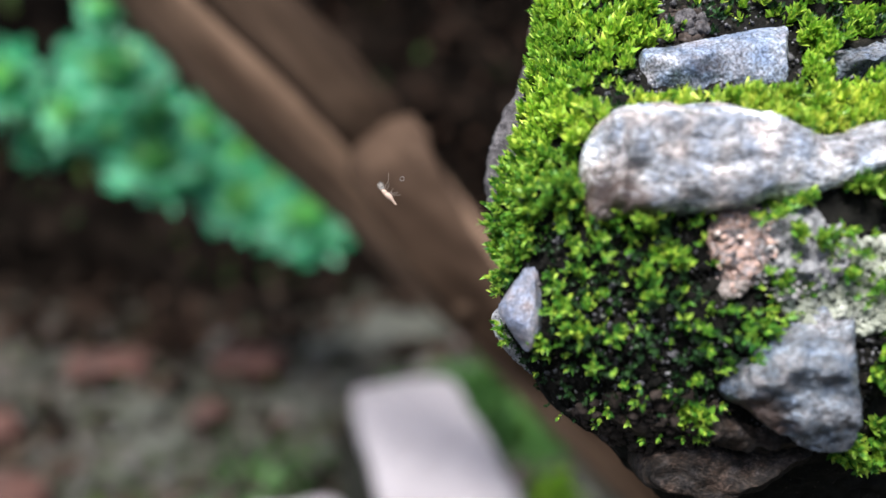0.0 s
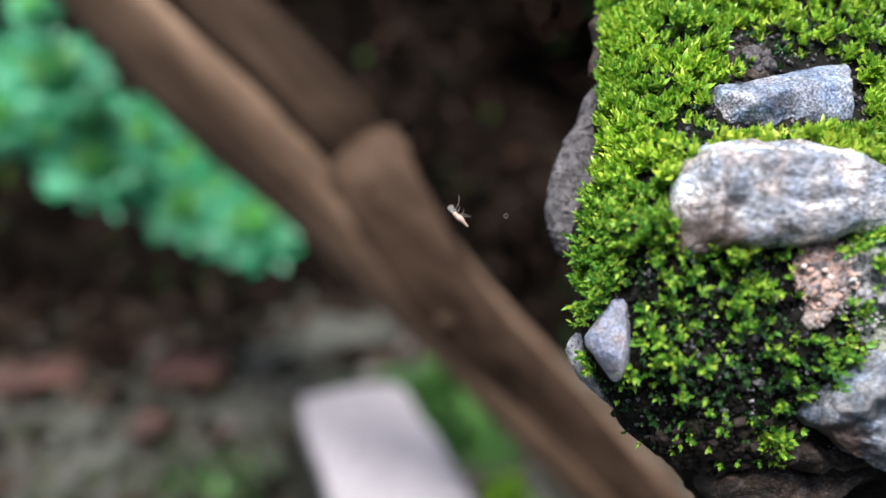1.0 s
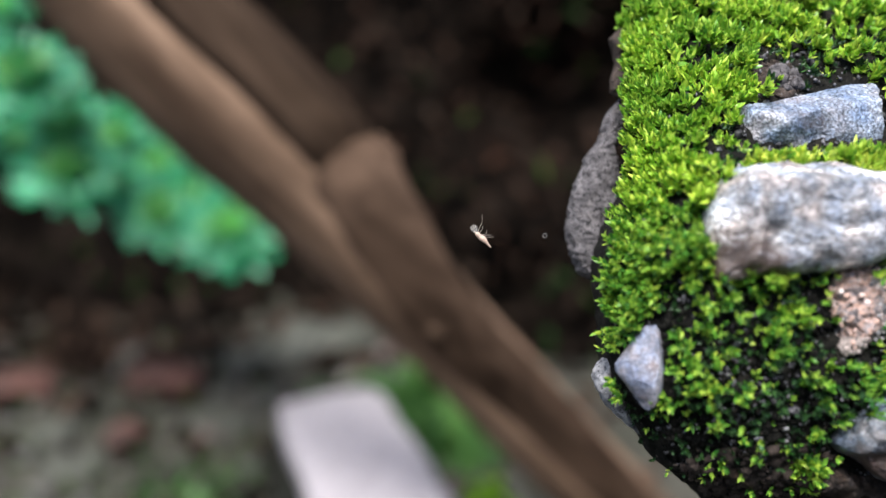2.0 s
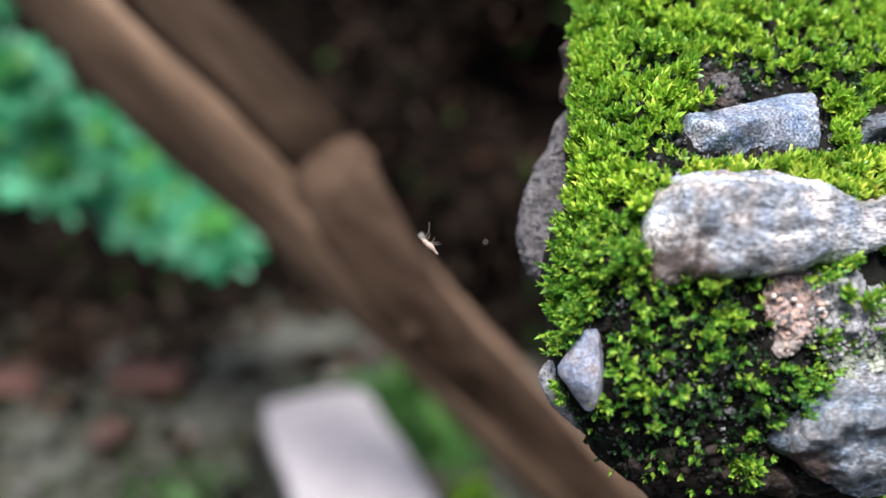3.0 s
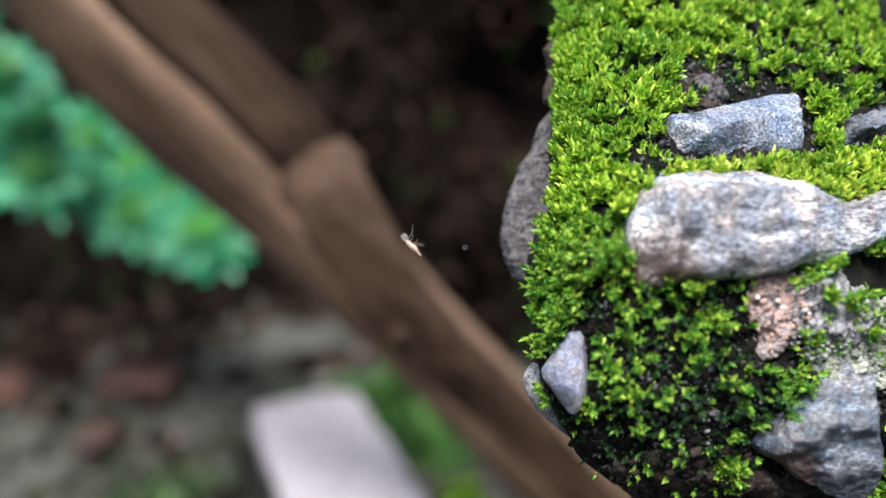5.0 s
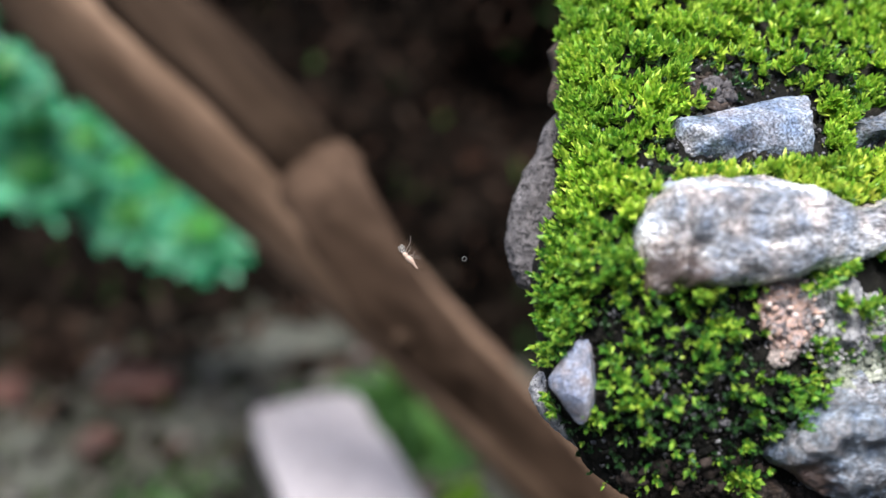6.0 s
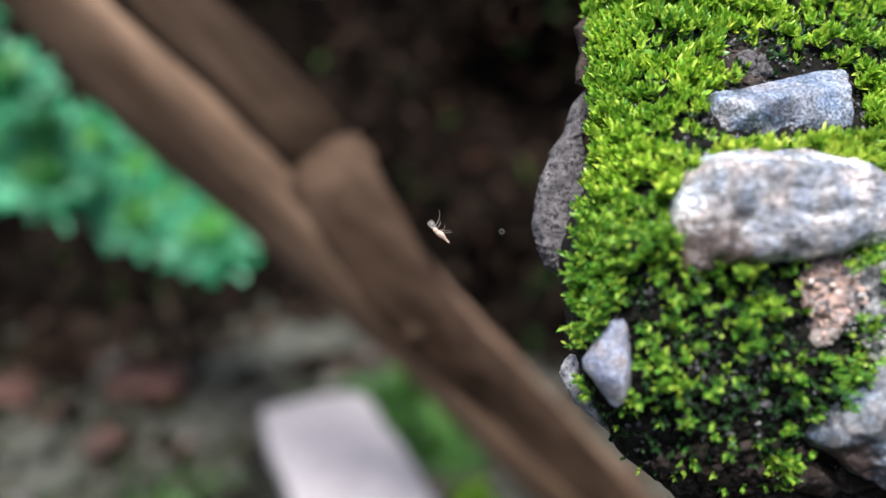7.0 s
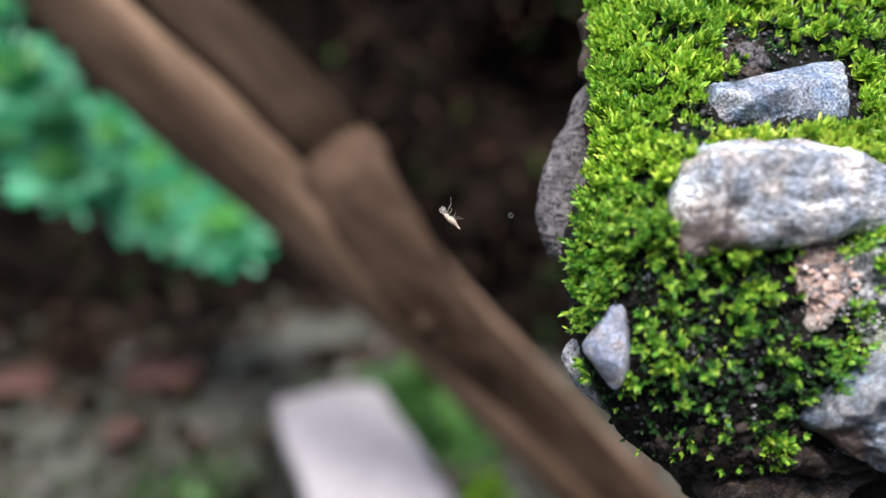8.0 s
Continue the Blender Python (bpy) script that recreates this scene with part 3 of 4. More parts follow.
def moss_wanted(x, z):
    """How thickly moss grows at a place of the face, 0 to 1."""
    for st, g in ((BIG, -0.5), (BLOCK_STONE, 1.0), (PEBBLE, 0.5), (LOWER, -0.3), (UNDER, 0.6), (WET, -0.2)):
        if inside(st, x, z, g):
            return 0.0
    k = 1.0
    gap = fbm((x, 0, z), 0.22, 3, 21.0)
    low = np.interp(z, [-36, -27, -20, -8, 6, 14], [0.0, 0.10, 0.36, 0.72, 0.9, 1.0])
    k *= low
    fine = fbm((x, 0, z), 0.42, 2, 33.0)
    tuft = fbm((x * 0.75, 0, z * 1.25), 0.36, 2, 71.0)
    if gap < -0.22 + (1 - low) * 0.3 or fine < -0.23 + (1 - low) * 0.42 or (z < 12 and tuft < np.interp(z, [-25, 0, 6, 12], [0.16, 0.04, -0.12, -0.6])):
        k *= 0.04
    if z > 30 and x > 38 and fine < -0.05 + 0.1 * gap:     # ragged hollows high up
        k *= 0.06
    if x - left_edge(z) < 6 and z > -15:                  # a dense fringe along the edge
        k = 0.9
    if (x - 42) ** 2 / 46 + (z + 0.5) ** 2 / 60 < 1:      # bare gravelly patch
        k *= 0.10
    if x > 50 and -11 < z < 1.5:                          # lichen
        k *= 0.42
    if x > 57 and z < -8:
        k *= 0.12
    if x > 49 and 3 < z < 10.5 and z < 0.25 * x - 6.5:    # hollow under the long stone
        k *= 0.0
    if (x - 40.5) ** 2 / 48 + (z - 38.0) ** 2 / 27 < 1:     # hollow above the slate-blue stone
        k *= 0.01
    if z > 36 and x > 48 and fine < 0.06 + 0.1 * gap:
        k *= 0.05
    return k


def cushion(x, z):
    """Swellings of the moss, in millimetres."""
    return 2.2 * fbm((x, 0, z), 0.17, 2, 50.0) + 4.2 * fbm((x, 0, z), 0.42, 2, 60.0)


def grow_moss(name, count, region, length, height, seed, density=None, templates=8, leaves=(9, 13), spread=38, width=0.46, blunt=1.9, mat=MOSS):
    rng = np.random.default_rng(seed)
    kinds = [shoot_template(rng, int(rng.integers(*leaves)), height, length, spread, width, blunt) for _ in range(templates)]
    V, F, total = [], [], 0
    x0, x1, z0, z1 = region
    made = tries = 0
    while made < count and tries < count * 6:
        tries += 1
        x, z = rng.uniform(x0, x1), rng.uniform(z0, z1)
        e = float(left_edge(z))
        if x < e + 0.5 or rng.random() > (density or moss_wanted)(x, z):
            continue
        y = float(face_y(x, z)) - cushion(x, z)
        gx = (float(face_y(x + 1.2, z)) - float(face_y(max(x - 1.2, e), z))) / 2.4
        gz = (float(face_y(x, z + 1.2)) - float(face_y(x, z - 1.2))) / 2.4
        n = np.array([gx, -1.0, gz])
        n /= np.linalg.norm(n)
        n = n * 0.9 + np.array([-0.05, -0.2, 0.45]) + rng.normal(0, 0.22, 3)
        n /= np.linalg.norm(n)
        t = np.cross(n, rng.normal(0, 1, 3))
        t /= np.linalg.norm(t)
        s = rng.uniform(0.65, 1.25)
        tv, tf = kinds[rng.integers(len(kinds))]
        p = tv @ (np.stack([t, np.cross(n, t), n]) * s) + (x, y + 1.2, z)
        V.append(p)
        F.append(tf + total)
        total += len(p)
        made += 1
    ob = tagged(new(name, fast_mesh(name, np.concatenate(V) / 1000, np.concatenate(F), mat)), kind="stuff")
    ob.matrix_basis = LEAN
    return ob


tagged(grow_moss("moss_carpet", 5600, (5, 80, 14, 72), 1.45, 1.5, 5, templates=20, leaves=(8, 12), spread=30, width=0.52, blunt=1.9), "dense bright yellow-green moss on the block's sloping top", "moss")
tagged(grow_moss("moss_carpet", 2900, (5, 78, -34, 14), 1.12, 1.7, 6, templates=18, leaves=(6, 9), width=0.54, blunt=1.9, mat=MOSS_ROUND), "patchy dark green moss on the block's upright face", "moss")


def understory(x, z):
    return 0.0 if inside(PEBBLE, x, z) or inside(LOWER, x, z, 1) or inside(BIG, x, z, -1) or ((x - 42) ** 2 / 46 + (z + 0.5) ** 2 / 60 < 1) or (x > 46 and z < 10.5) else float(np.interp(z, [-30, -24, -16], [0.0, 0.4, 1.0]))


tagged(grow_moss("moss_understory", 750, (8, 62, -30, 14), 0.75, 0.6, 26, understory, templates=8, leaves=(4, 7), width=0.7, blunt=2.2, mat=MOSS_DARK), "low green moss film, darkened to hold the shade of the gaps", "moss")


def high_gaps(x, z):
    return 0.0 if inside(BLOCK_STONE, x, z, 1) or inside(BIG, x, z, 0) or inside(WET, x, z, 0) or (x - 40.5) ** 2 / 9 + (z - 37) ** 2 / 6 < 1 else 1.0


tagged(grow_moss("moss_understory", 650, (13, 75, 14, 46), 1.0, 0.5, 36, high_gaps, templates=8, leaves=(4, 7), width=0.6, blunt=1.8, mat=MOSS_DARK), "low green moss film, darkened to hold the shade of the gaps", "moss")


def lime_band(x, z):
    top, low = np.interp(x, [24, 32, 45, 60, 75], [21, 22, 22.8, 23.4, 23]), np.interp(x, [24, 32, 45, 60, 75], [17, 19, 18, 16.5, 16])
    return float(low < z < top) * moss_wanted(x, z)


tagged(grow_moss("moss_carpet", 520, (24, 78, 15, 26), 1.5, 1.7, 16, lime_band, templates=10, leaves=(8, 12), spread=50, width=0.5, blunt=1.0, mat=MOSS_LIME), "lime-yellow moss in the strip between two stones", "moss")


def round_patch(cx, cz, rx, rz):
    return lambda x, z: float((x - cx) ** 2 / rx**2 + (z - cz) ** 2 / rz**2 < 1)


for cx, cz, rx, rz, n in ((38.5, -26.5, 2.6, 3.2, 30), (67.0, -31.0, 6.5, 4.5, 110), (66.5, -17.0, 3.0, 4.5, 60), (66.0, 8.5, 3.5, 2.5, 50)):
    c = grow_moss("moss_clump", n, (cx - rx, cx + rx, cz - rz, cz + rz), 1.3, 2.0, int(cx * 3 - cz), round_patch(cx, cz, rx, rz), leaves=(8, 11), width=0.62, mat=MOSS_ROUND)
    tagged(c, "small separate tuft of bright moss on bare stone", "moss", "moss tufts on the block")


# ---- surroundings (metres, upright) ----
SOIL = two_scale("dark_garden_soil", [(0.32, (0.026, 0.028, 0.020)), (0.5, (0.044, 0.044, 0.034)), (0.68, (0.07, 0.066, 0.054))], 14, 90, 0.9, 0.2, 0.01, 0.8)
# Brown earth taken near-black: the bank's shade is put into its colour.
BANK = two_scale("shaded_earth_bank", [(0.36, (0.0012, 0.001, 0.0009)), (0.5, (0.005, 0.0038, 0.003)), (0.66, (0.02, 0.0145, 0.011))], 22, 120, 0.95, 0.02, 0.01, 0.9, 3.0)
BRICK = two_scale("worn_red_brick", [(0.3, (0.045, 0.030, 0.026)), (0.55, (0.08, 0.038, 0.030)), (0.8, (0.075, 0.053, 0.046))], 25, 260, 0.85, 0.2, 0.002, 0.6, 6.0)
MARBLE = two_scale("pale_stone_slab", [(0.3, (0.30, 0.28, 0.295)), (0.6, (0.35, 0.328, 0.345)), (0.8, (0.39, 0.367, 0.385))], 8, 200, 0.5, 0.4, 0.001, 0.3, 8.0)
ROCK = two_scale("mossy_field_stone", [(0.3, (0.042, 0.046, 0.036)), (0.6, (0.08, 0.082, 0.07)), (0.8, (0.115, 0.115, 0.102))], 14, 150, 0.9, 0.2, 0.003, 0.7, 1.0)
SLAB_SHADE = two_scale("slab_shade_stone", [(0.3, (0.006, 0.0065, 0.005)), (0.6, (0.013, 0.014, 0.011)), (0.8, (0.024, 0.024, 0.02))], 14, 150, 0.9, 0.1, 0.003, 0.7, 2.0)
def bark_material(name, stops, seed):
    """Weathered bark: long streaks along the limb, finer cracks, worn patches."""
    m, nt, b = material(name, 0.85, 0.08)
    co = nt.nodes.new("ShaderNodeTexCoord")
    along = nt.nodes.new("ShaderNodeMapping")  # turns the trunk's run onto x
    along.inputs["Rotation"].default_value = (0, radians(-43.6), radians(14))
    nt.links.new(co.outputs["Object"], along.inputs["Vector"])
    outs = []
    for scale, stretch, detail in ((38, 0.10, 5), (160, 0.08, 6), (16, 0.5, 4)):
        mp = nt.nodes.new("ShaderNodeMapping")
        mp.inputs["Scale"].default_value = (stretch, 1, 1)
        mp.inputs["Location"].default_value = (seed, seed, seed)
        n = nt.nodes.new("ShaderNodeTexNoise")
        n.inputs["Scale"].default_value, n.inputs["Detail"].default_value = scale, detail
        nt.links.new(along.outputs["Vector"], mp.inputs["Vector"])
        nt.links.new(mp.outputs["Vector"], n.inputs["Vector"])
        outs.append(n.outputs["Fac"])
    col = ramp(nt, mix(nt, outs[0], outs[2], 0.4), stops)
    col = mix(nt, col, ramp(nt, outs[1], [(0.35, (0.6, 0.58, 0.56)), (0.65, (1.25, 1.25, 1.25))]), 1.0, "MULTIPLY")
    nt.links.new(col, b.inputs["Base Color"])
    bump(nt, b, mix(nt, outs[0], outs[1], 0.5), 0.8, 0.003)
    return m


BARK = bark_material("pale_weathered_bark", [(0.36, (0.080, 0.051, 0.034)), (0.5, (0.145, 0.095, 0.064)), (0.64, (0.215, 0.143, 0.098))], 1.0)
# Darker copy of one brown wood; it puts the ridge's shade into colour.
BARK_DARK = bark_material("shade_dark_bark", [(0.36, (0.024, 0.015, 0.0095)), (0.5, (0.040, 0.026, 0.017)), (0.64, (0.064, 0.042, 0.029))], 5.0)
FERN = leaf_material("emerald_leaf", (0.014, 0.26, 0.12), (0.065, 0.52, 0.27), (0.34, 0.80, 0.55), 20, 0.6, 0.2)
HEART = leaf_material("young_leaf", (0.22, 0.68, 0.22), (0.42, 0.84, 0.32), (0.62, 0.90, 0.45), 20, 0.6, 0.2)
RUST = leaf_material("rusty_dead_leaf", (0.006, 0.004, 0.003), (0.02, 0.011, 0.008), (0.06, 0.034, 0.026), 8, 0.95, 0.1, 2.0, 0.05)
GRASS = leaf_material("grass_blade", (0.026, 0.078, 0.02), (0.055, 0.145, 0.036), (0.10, 0.22, 0.055), 8, 0.5, 0.35)
LIME = leaf_material("lime_leaf", (0.10, 0.26, 0.015), (0.20, 0.42, 0.025), (0.32, 0.52, 0.05), 8, 0.5, 0.35)
WEED = leaf_material("shade_weed", (0.012, 0.028, 0.008), (0.025, 0.05, 0.014), (0.06, 0.09, 0.02), 8, 0.8, 0.2, 0.0, 0.1)
# Dead leaves, toned down like the bank to carry its shade.
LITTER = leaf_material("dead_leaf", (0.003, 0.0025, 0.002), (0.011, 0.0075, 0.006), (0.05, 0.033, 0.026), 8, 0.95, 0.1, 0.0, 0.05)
STEM = plain("plant_stem", (0.06, 0.14, 0.05), 0.5, 100)


YARD = Matrix.Scale(1.25, 4)  # the yard's plan below is drawn at four fifths


def ground_z(x, y):
    return 0.012 * fbm((x, y, 0), 5.0, 4, 2.0) if math.hypot(x, y) < 3 else 0.0


def in_yard(ob):
    ob.matrix_basis = YARD
    return ob


def make_ground():
    near = np.linspace(-1.6, 1.6, 110)
    xs = np.concatenate([[-60, -20, -8, -4, -2.4], near, [2.4, 4, 8, 20, 60]])
    verts = [(x, y + 0.4, ground_z(x, y + 0.4)) for y in xs for x in xs]
    return in_yard(tagged(new("ground", mesh_of("ground", verts, grid_faces(len(xs), len(xs)), SOIL)), "dark damp garden soil", "ground", kind="structure"))


def bank_y(x, z):
    return 0.97 - 0.2 / (1 + math.exp(-(x - 0.06) * 18)) - 0.05 * math.exp(-max(z, 0) / 0.09) / (1 + math.exp((x + 0.2) * 30)) + 0.10 * z + 0.05 * fbm((x, 0, z), 7, 4, 6.0)


def make_bank():
    xs, zs = np.linspace(-2.2, 2.2, 150), np.linspace(-0.03, 1.6, 70)
    verts = [(x, bank_y(x, z), z) for z in zs for x in xs]
    n = len(xs)
    verts += [(x, 2.2, zs[-1]) for x in xs] + [(x, 2.2, -0.03) for x in xs]
    faces = [tuple(reversed(f)) for f in grid_faces(len(zs) + 2, n)]
    faces += [tuple(i * n for i in range(len(zs) + 2)), tuple(i * n + n - 1 for i in reversed(range(len(zs) + 2)))]
    return in_yard(tagged(new("wall_bank", mesh_of("wall_bank", verts, faces, BANK)), "brown earth bank with roots, its shade put into the near-black colour", "earth bank", kind="structure"))


def scatter_leaves(name, count, place, size, mat, seed, label, category):
    """Loose leaves, each with its own turn; place gives a point and a normal."""
    rng = np.random.default_rng(seed)
    V, F, total = [], [], 0
    for _ in range(count):
        p, n = place(rng)
        lv, lf = leaf_template(rng.uniform(0.35, 0.6), rng.uniform(-0.3, 0.5), 4)
        n = np.array(n, float) + rng.normal(0, 0.5, 3)
        n /= np.linalg.norm(n)
        t = np.cross(n, rng.normal(0, 1, 3))
        t /= np.linalg.norm(t)
        q = (lv * size * rng.uniform(0.6, 1.4)) @ np.stack([t, np.cross(n, t), n]) + p
        V.append(q)
        F.append(lf + total)
        total += len(q)
    return in_yard(tagged(new(name, fast_mesh(name, np.concatenate(V), np.concatenate(F), mat)), label, category, kind="stuff"))


make_ground()
make_bank()


def bank_spot(rng):
    x, z = rng.uniform(-1.0, 0.9), rng.uniform(0.0, 0.9)
    return (x, bank_y(x, z) - 0.006, z), (0, -1, 0.3)


def high_bank_spot(rng):
    x, z = rng.uniform(-0.22, 0.9), rng.uniform(0.1, 0.9)
    return (x, bank_y(x, z) - 0.006, z), (0, -1, 0.3)


def floor_spot(rng):
    x, y = rng.uniform(-0.8, 0.5), rng.uniform(0.35, 0.95)
    return (x, y, ground_z(x, y) + 0.004), (0, 0, 1)


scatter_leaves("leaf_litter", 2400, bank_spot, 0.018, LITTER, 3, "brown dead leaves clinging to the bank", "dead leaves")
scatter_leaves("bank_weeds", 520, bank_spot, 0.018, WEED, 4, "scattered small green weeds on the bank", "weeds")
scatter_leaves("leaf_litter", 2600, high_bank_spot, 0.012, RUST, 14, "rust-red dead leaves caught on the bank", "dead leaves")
def bank_foot_spot(rng):
    x, y = rng.uniform(-0.8, 0.3), 0.98 - 0.22 * rng.random() ** 1.6
    return (x, y, ground_z(x, y) + 0.006), (0, -0.3, 1)


# These dark leaves stand in for the shade where soil meets bank.
scatter_leaves("leaf_litter", 1500, bank_foot_spot, 0.03, LITTER, 18, "dark leaves added to paint the shade at the bank's foot", "dead leaves")
scatter_leaves("leaf_litter", 500, floor_spot, 0.03, LITTER, 8, "brown dead leaves strewn over the soil", "dead leaves")


def rough_box(name, sx, sy, sz, mat, seed, wear=0.006, cuts=7):
    """A worn block: a gridded box with rounded, chipped edges, resting on z = 0."""
    bm = bmesh.new()
    bmesh.ops.create_cube(bm, size=1.0)
    bmesh.ops.subdivide_edges(bm, edges=bm.edges[:], cuts=cuts, use_grid_fill=True)
    for v in bm.verts:
        p = v.co.copy()
        q = Vector((p.x * sx, p.y * sy, (p.z + 0.5) * sz))
        edge = sum(abs(abs(c) - 0.5) < 1e-4 for c in p)
        n = p.normalized()
        q -= n * wear * (edge - 1) * 0.7
        v.co = q + n * wear * fbm(q, 25, 3, seed)
    me = bpy.data.meshes.new(name)
    bm.to_mesh(me)
    bm.free()
    me.polygons.foreach_set("use_smooth", np.ones(len(me.polygons), bool))
    me.materials.append(mat)
    return me


def lay(name, me, x, y, turn, label, category, group="", sink=0.004, lean=0.0, base=0.0):
    ob = tagged(new(name, me), label, category, group)
    ob.matrix_basis = YARD @ pose(x, y, base + ground_z(x, y) - sink, lean, 0, turn)
    return ob


# Added block, near-black to stand in for the shade beside the slab.
lay("field_stone", rough_box("field_stone", 0.108, 0.21, 0.026, SLAB_SHADE, 61, 0.006), -0.022, 0.530, 14, "added near-black stone painting the shade beside a pale slab", "stone")
lay("stone_slab", rough_box("stone_slab", 0.096, 0.235, 0.032, MARBLE, 1, 0.004), -0.008, 0.536, 14, "pale pinkish-white stone slab lying on an added shade block", "stone slab", base=0.018)
lay("stone_slab", rough_box("stone_slab", 0.07, 0.10, 0.032, MARBLE, 2, 0.004), -0.103, 0.445, 5, "smaller pale stone slab sunk in the soil", "stone slab")
BRICKS = [(-0.335, 0.73, 0.075, 0.04, 6), (-0.19, 0.725, 0.065, 0.04, -14), (-0.40, 0.60, 0.07, 0.05, 35), (-0.33, 0.51, 0.07, 0.05, -20), (-0.205, 0.625, 0.032, 0.026, 50), (-0.42, 0.49, 0.07, 0.05, 70)]
for i, (x, y, a, b, turn) in enumerate(BRICKS):
    lay("brick", rough_box("brick", a, b, 0.024, BRICK, 10 + i, 0.006), x, y, turn, "broken weathered red brick lying in the soil", "brick", "broken bricks on the soil")
ROCKS = [(-0.04, 0.82, 0.10, 0.07, 0.04, 10), (-0.12, 0.79, 0.07, 0.06, 0.03, 40), (-0.24, 0.60, 0.05, 0.04, 0.024, 0), (-0.27, 0.56, 0.04, 0.03, 0.02, 20), (-0.13, 0.66, 0.05, 0.045, 0.02, -30), (-0.28, 0.65, 0.045, 0.04, 0.02, 75), (0.10, 0.80, 0.09, 0.07, 0.05, 0)]
for i, (x, y, a, b, c, turn) in enumerate(ROCKS):
    lay("field_stone", rough_box("field_stone", a, b, c, ROCK, 30 + i, 0.012), x, y, turn, "grey-green field stone half sunk in soil", "stone", "field stones on the soil", 0.013)


def scatter_pebbles(count, seed):
    rng = np.random.default_rng(seed)
    bm = bmesh.new()
    bmesh.ops.create_icosphere(bm, subdivisions=2, radius=1.0)
    bv = np.array([v.co[:] for v in bm.verts])
    bf = np.array([[v.index for v in f.verts] for f in bm.faces])
    bm.free()
    V, F = [], []
    for k in range(count):
        x, y = rng.uniform(-0.65, 0.2), rng.uniform(0.36, 0.86)
        r = 0.0042 * rng.lognormal(0, 0.45)
        q = bv * (1 + 0.2 * np.sin(bv @ rng.normal(0, 2.5, (3, 3)) + rng.uniform(0, 6, 3))) * (rng.uniform(0.7, 1.3), rng.uniform(0.7, 1.3), 0.6) * r
        V.append(q + (x, y, ground_z(x, y) + 0.3 * r))
        F.append(bf + k * len(bv))
    return in_yard(tagged(new("pebbles", fast_mesh("pebbles", np.concatenate(V), np.concatenate(F), RUBBLE)), "mixed grey, beige and brick-red pebbles on the soil", "pebbles", kind="stuff"))


RUBBLE = grit("mixed_rubble", [(0.0, (0.03, 0.031, 0.025)), (0.35, (0.046, 0.046, 0.039)), (0.6, (0.056, 0.049, 0.041)), (0.8, (0.066, 0.046, 0.039)), (1.0, (0.082, 0.077, 0.064))], 4.0)
scatter_pebbles(1100, 12)


def tuft(name, x, y, count, radius, length, mat, seed, label, category):
    def spot(rng):
        a, r = rng.uniform(0, 6.28), radius * math.sqrt(rng.random())
        px, py = x + r * math.cos(a), y + r * math.sin(a)
        return (px, py, ground_z(px, py)), (math.cos(a) * 0.9, math.sin(a) * 0.9, 0.5)
    return scatter_leaves(name, count, spot, length, mat, seed, label, category)


tuft("grass_tuft", 0.080, 0.65, 240, 0.075, 0.05, GRASS, 1, "green weeds beside the pale slab", "weeds")
tuft("lime_weeds", 0.080, 0.520, 80, 0.022, 0.020, LIME, 2, "bright lime-green ground plant", "weeds")
tuft("ground_moss", -0.02, 0.705, 160, 0.045, 0.012, GRASS, 9, "dull green moss behind the pale slab", "moss")
tuft("ground_moss", -0.30, 0.62, 900, 0.24, 0.014, WEED, 19, "thin dull green moss over the soil", "moss")
tuft("ground_moss", -0.15, 0.555, 200, 0.06, 0.014, GRASS, 3, "dull green moss on the soil", "moss")


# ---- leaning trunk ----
# Third copy of the same wood, darkened less for the lower ridge's shade.
BARK_MID = bark_material("mid_shade_bark", [(0.36, (0.027, 0.017, 0.0112)), (0.5, (0.045, 0.0285, 0.019)), (0.64, (0.070, 0.045, 0.030))], 8.0)
# its far and near sides: x, y, z of each, from above down to the soil (block frame)
TRUNK = [(-0.421, 0.66, 0.37, -0.282, 0.57, 0.364), (-0.26, 0.66, 0.198, -0.163, 0.57, 0.217), (-0.166, 0.66, 0.1, -0.088, 0.57, 0.137),
         (-0.074, 0.66, 0.021, -0.02, 0.57, 0.062), (0.047, 0.66, -0.086, 0.065, 0.57, -0.046), (0.157, 0.66, -0.191, 0.154, 0.57, -0.148), (0.29, 0.72, -0.295, 0.275, 0.66, -0.26)]


def trunk_body(rings=150, segs=64):
    """An oval trunk lofted between its two sides, with long ridges and hollows."""
    st = np.array(TRUNK)
    u = np.linspace(0, len(st) - 1, rings)
    q = np.stack([smooth_interp(u, np.arange(len(st)), st[:, k]) for k in range(6)], -1)
    verts = []
    for i in range(rings):
        far, near = Vector(q[i, :3]), Vector(q[i, 3:])
        j = min(max(i, 1), rings - 2)
        run = (Vector(q[j + 1, :3]) + Vector(q[j + 1, 3:]) - Vector(q[j - 1, :3]) - Vector(q[j - 1, 3:])).normalized()
        e = (near - far) / 2
        n = run.cross(e).normalized()
        n = n if n.y < 0 else -n
        mid, r = (far + near) / 2, e.length
        for k in range(segs):
            g = 2 * math.pi * k / segs
            c, s = math.cos(g), math.sin(g)
            relief = 1 + 0.06 * math.cos(3 * g + 0.6) + 0.05 * fbm((i * 0.05, c * 1.6, s * 1.6), 1.0, 3, 4.0) + 0.02 * fbm((i * 0.3, c * 5, s * 5), 1.0, 3, 9.0)
            verts.append(LEAN @ (mid - e * c * relief + n * 0.03 * s * relief))
    faces = grid_faces(rings, segs, True)
    faces += [tuple(reversed(range(segs))), tuple(range((rings - 1) * segs, rings * segs))]
    return mesh_of("stem", verts, faces, BARK)


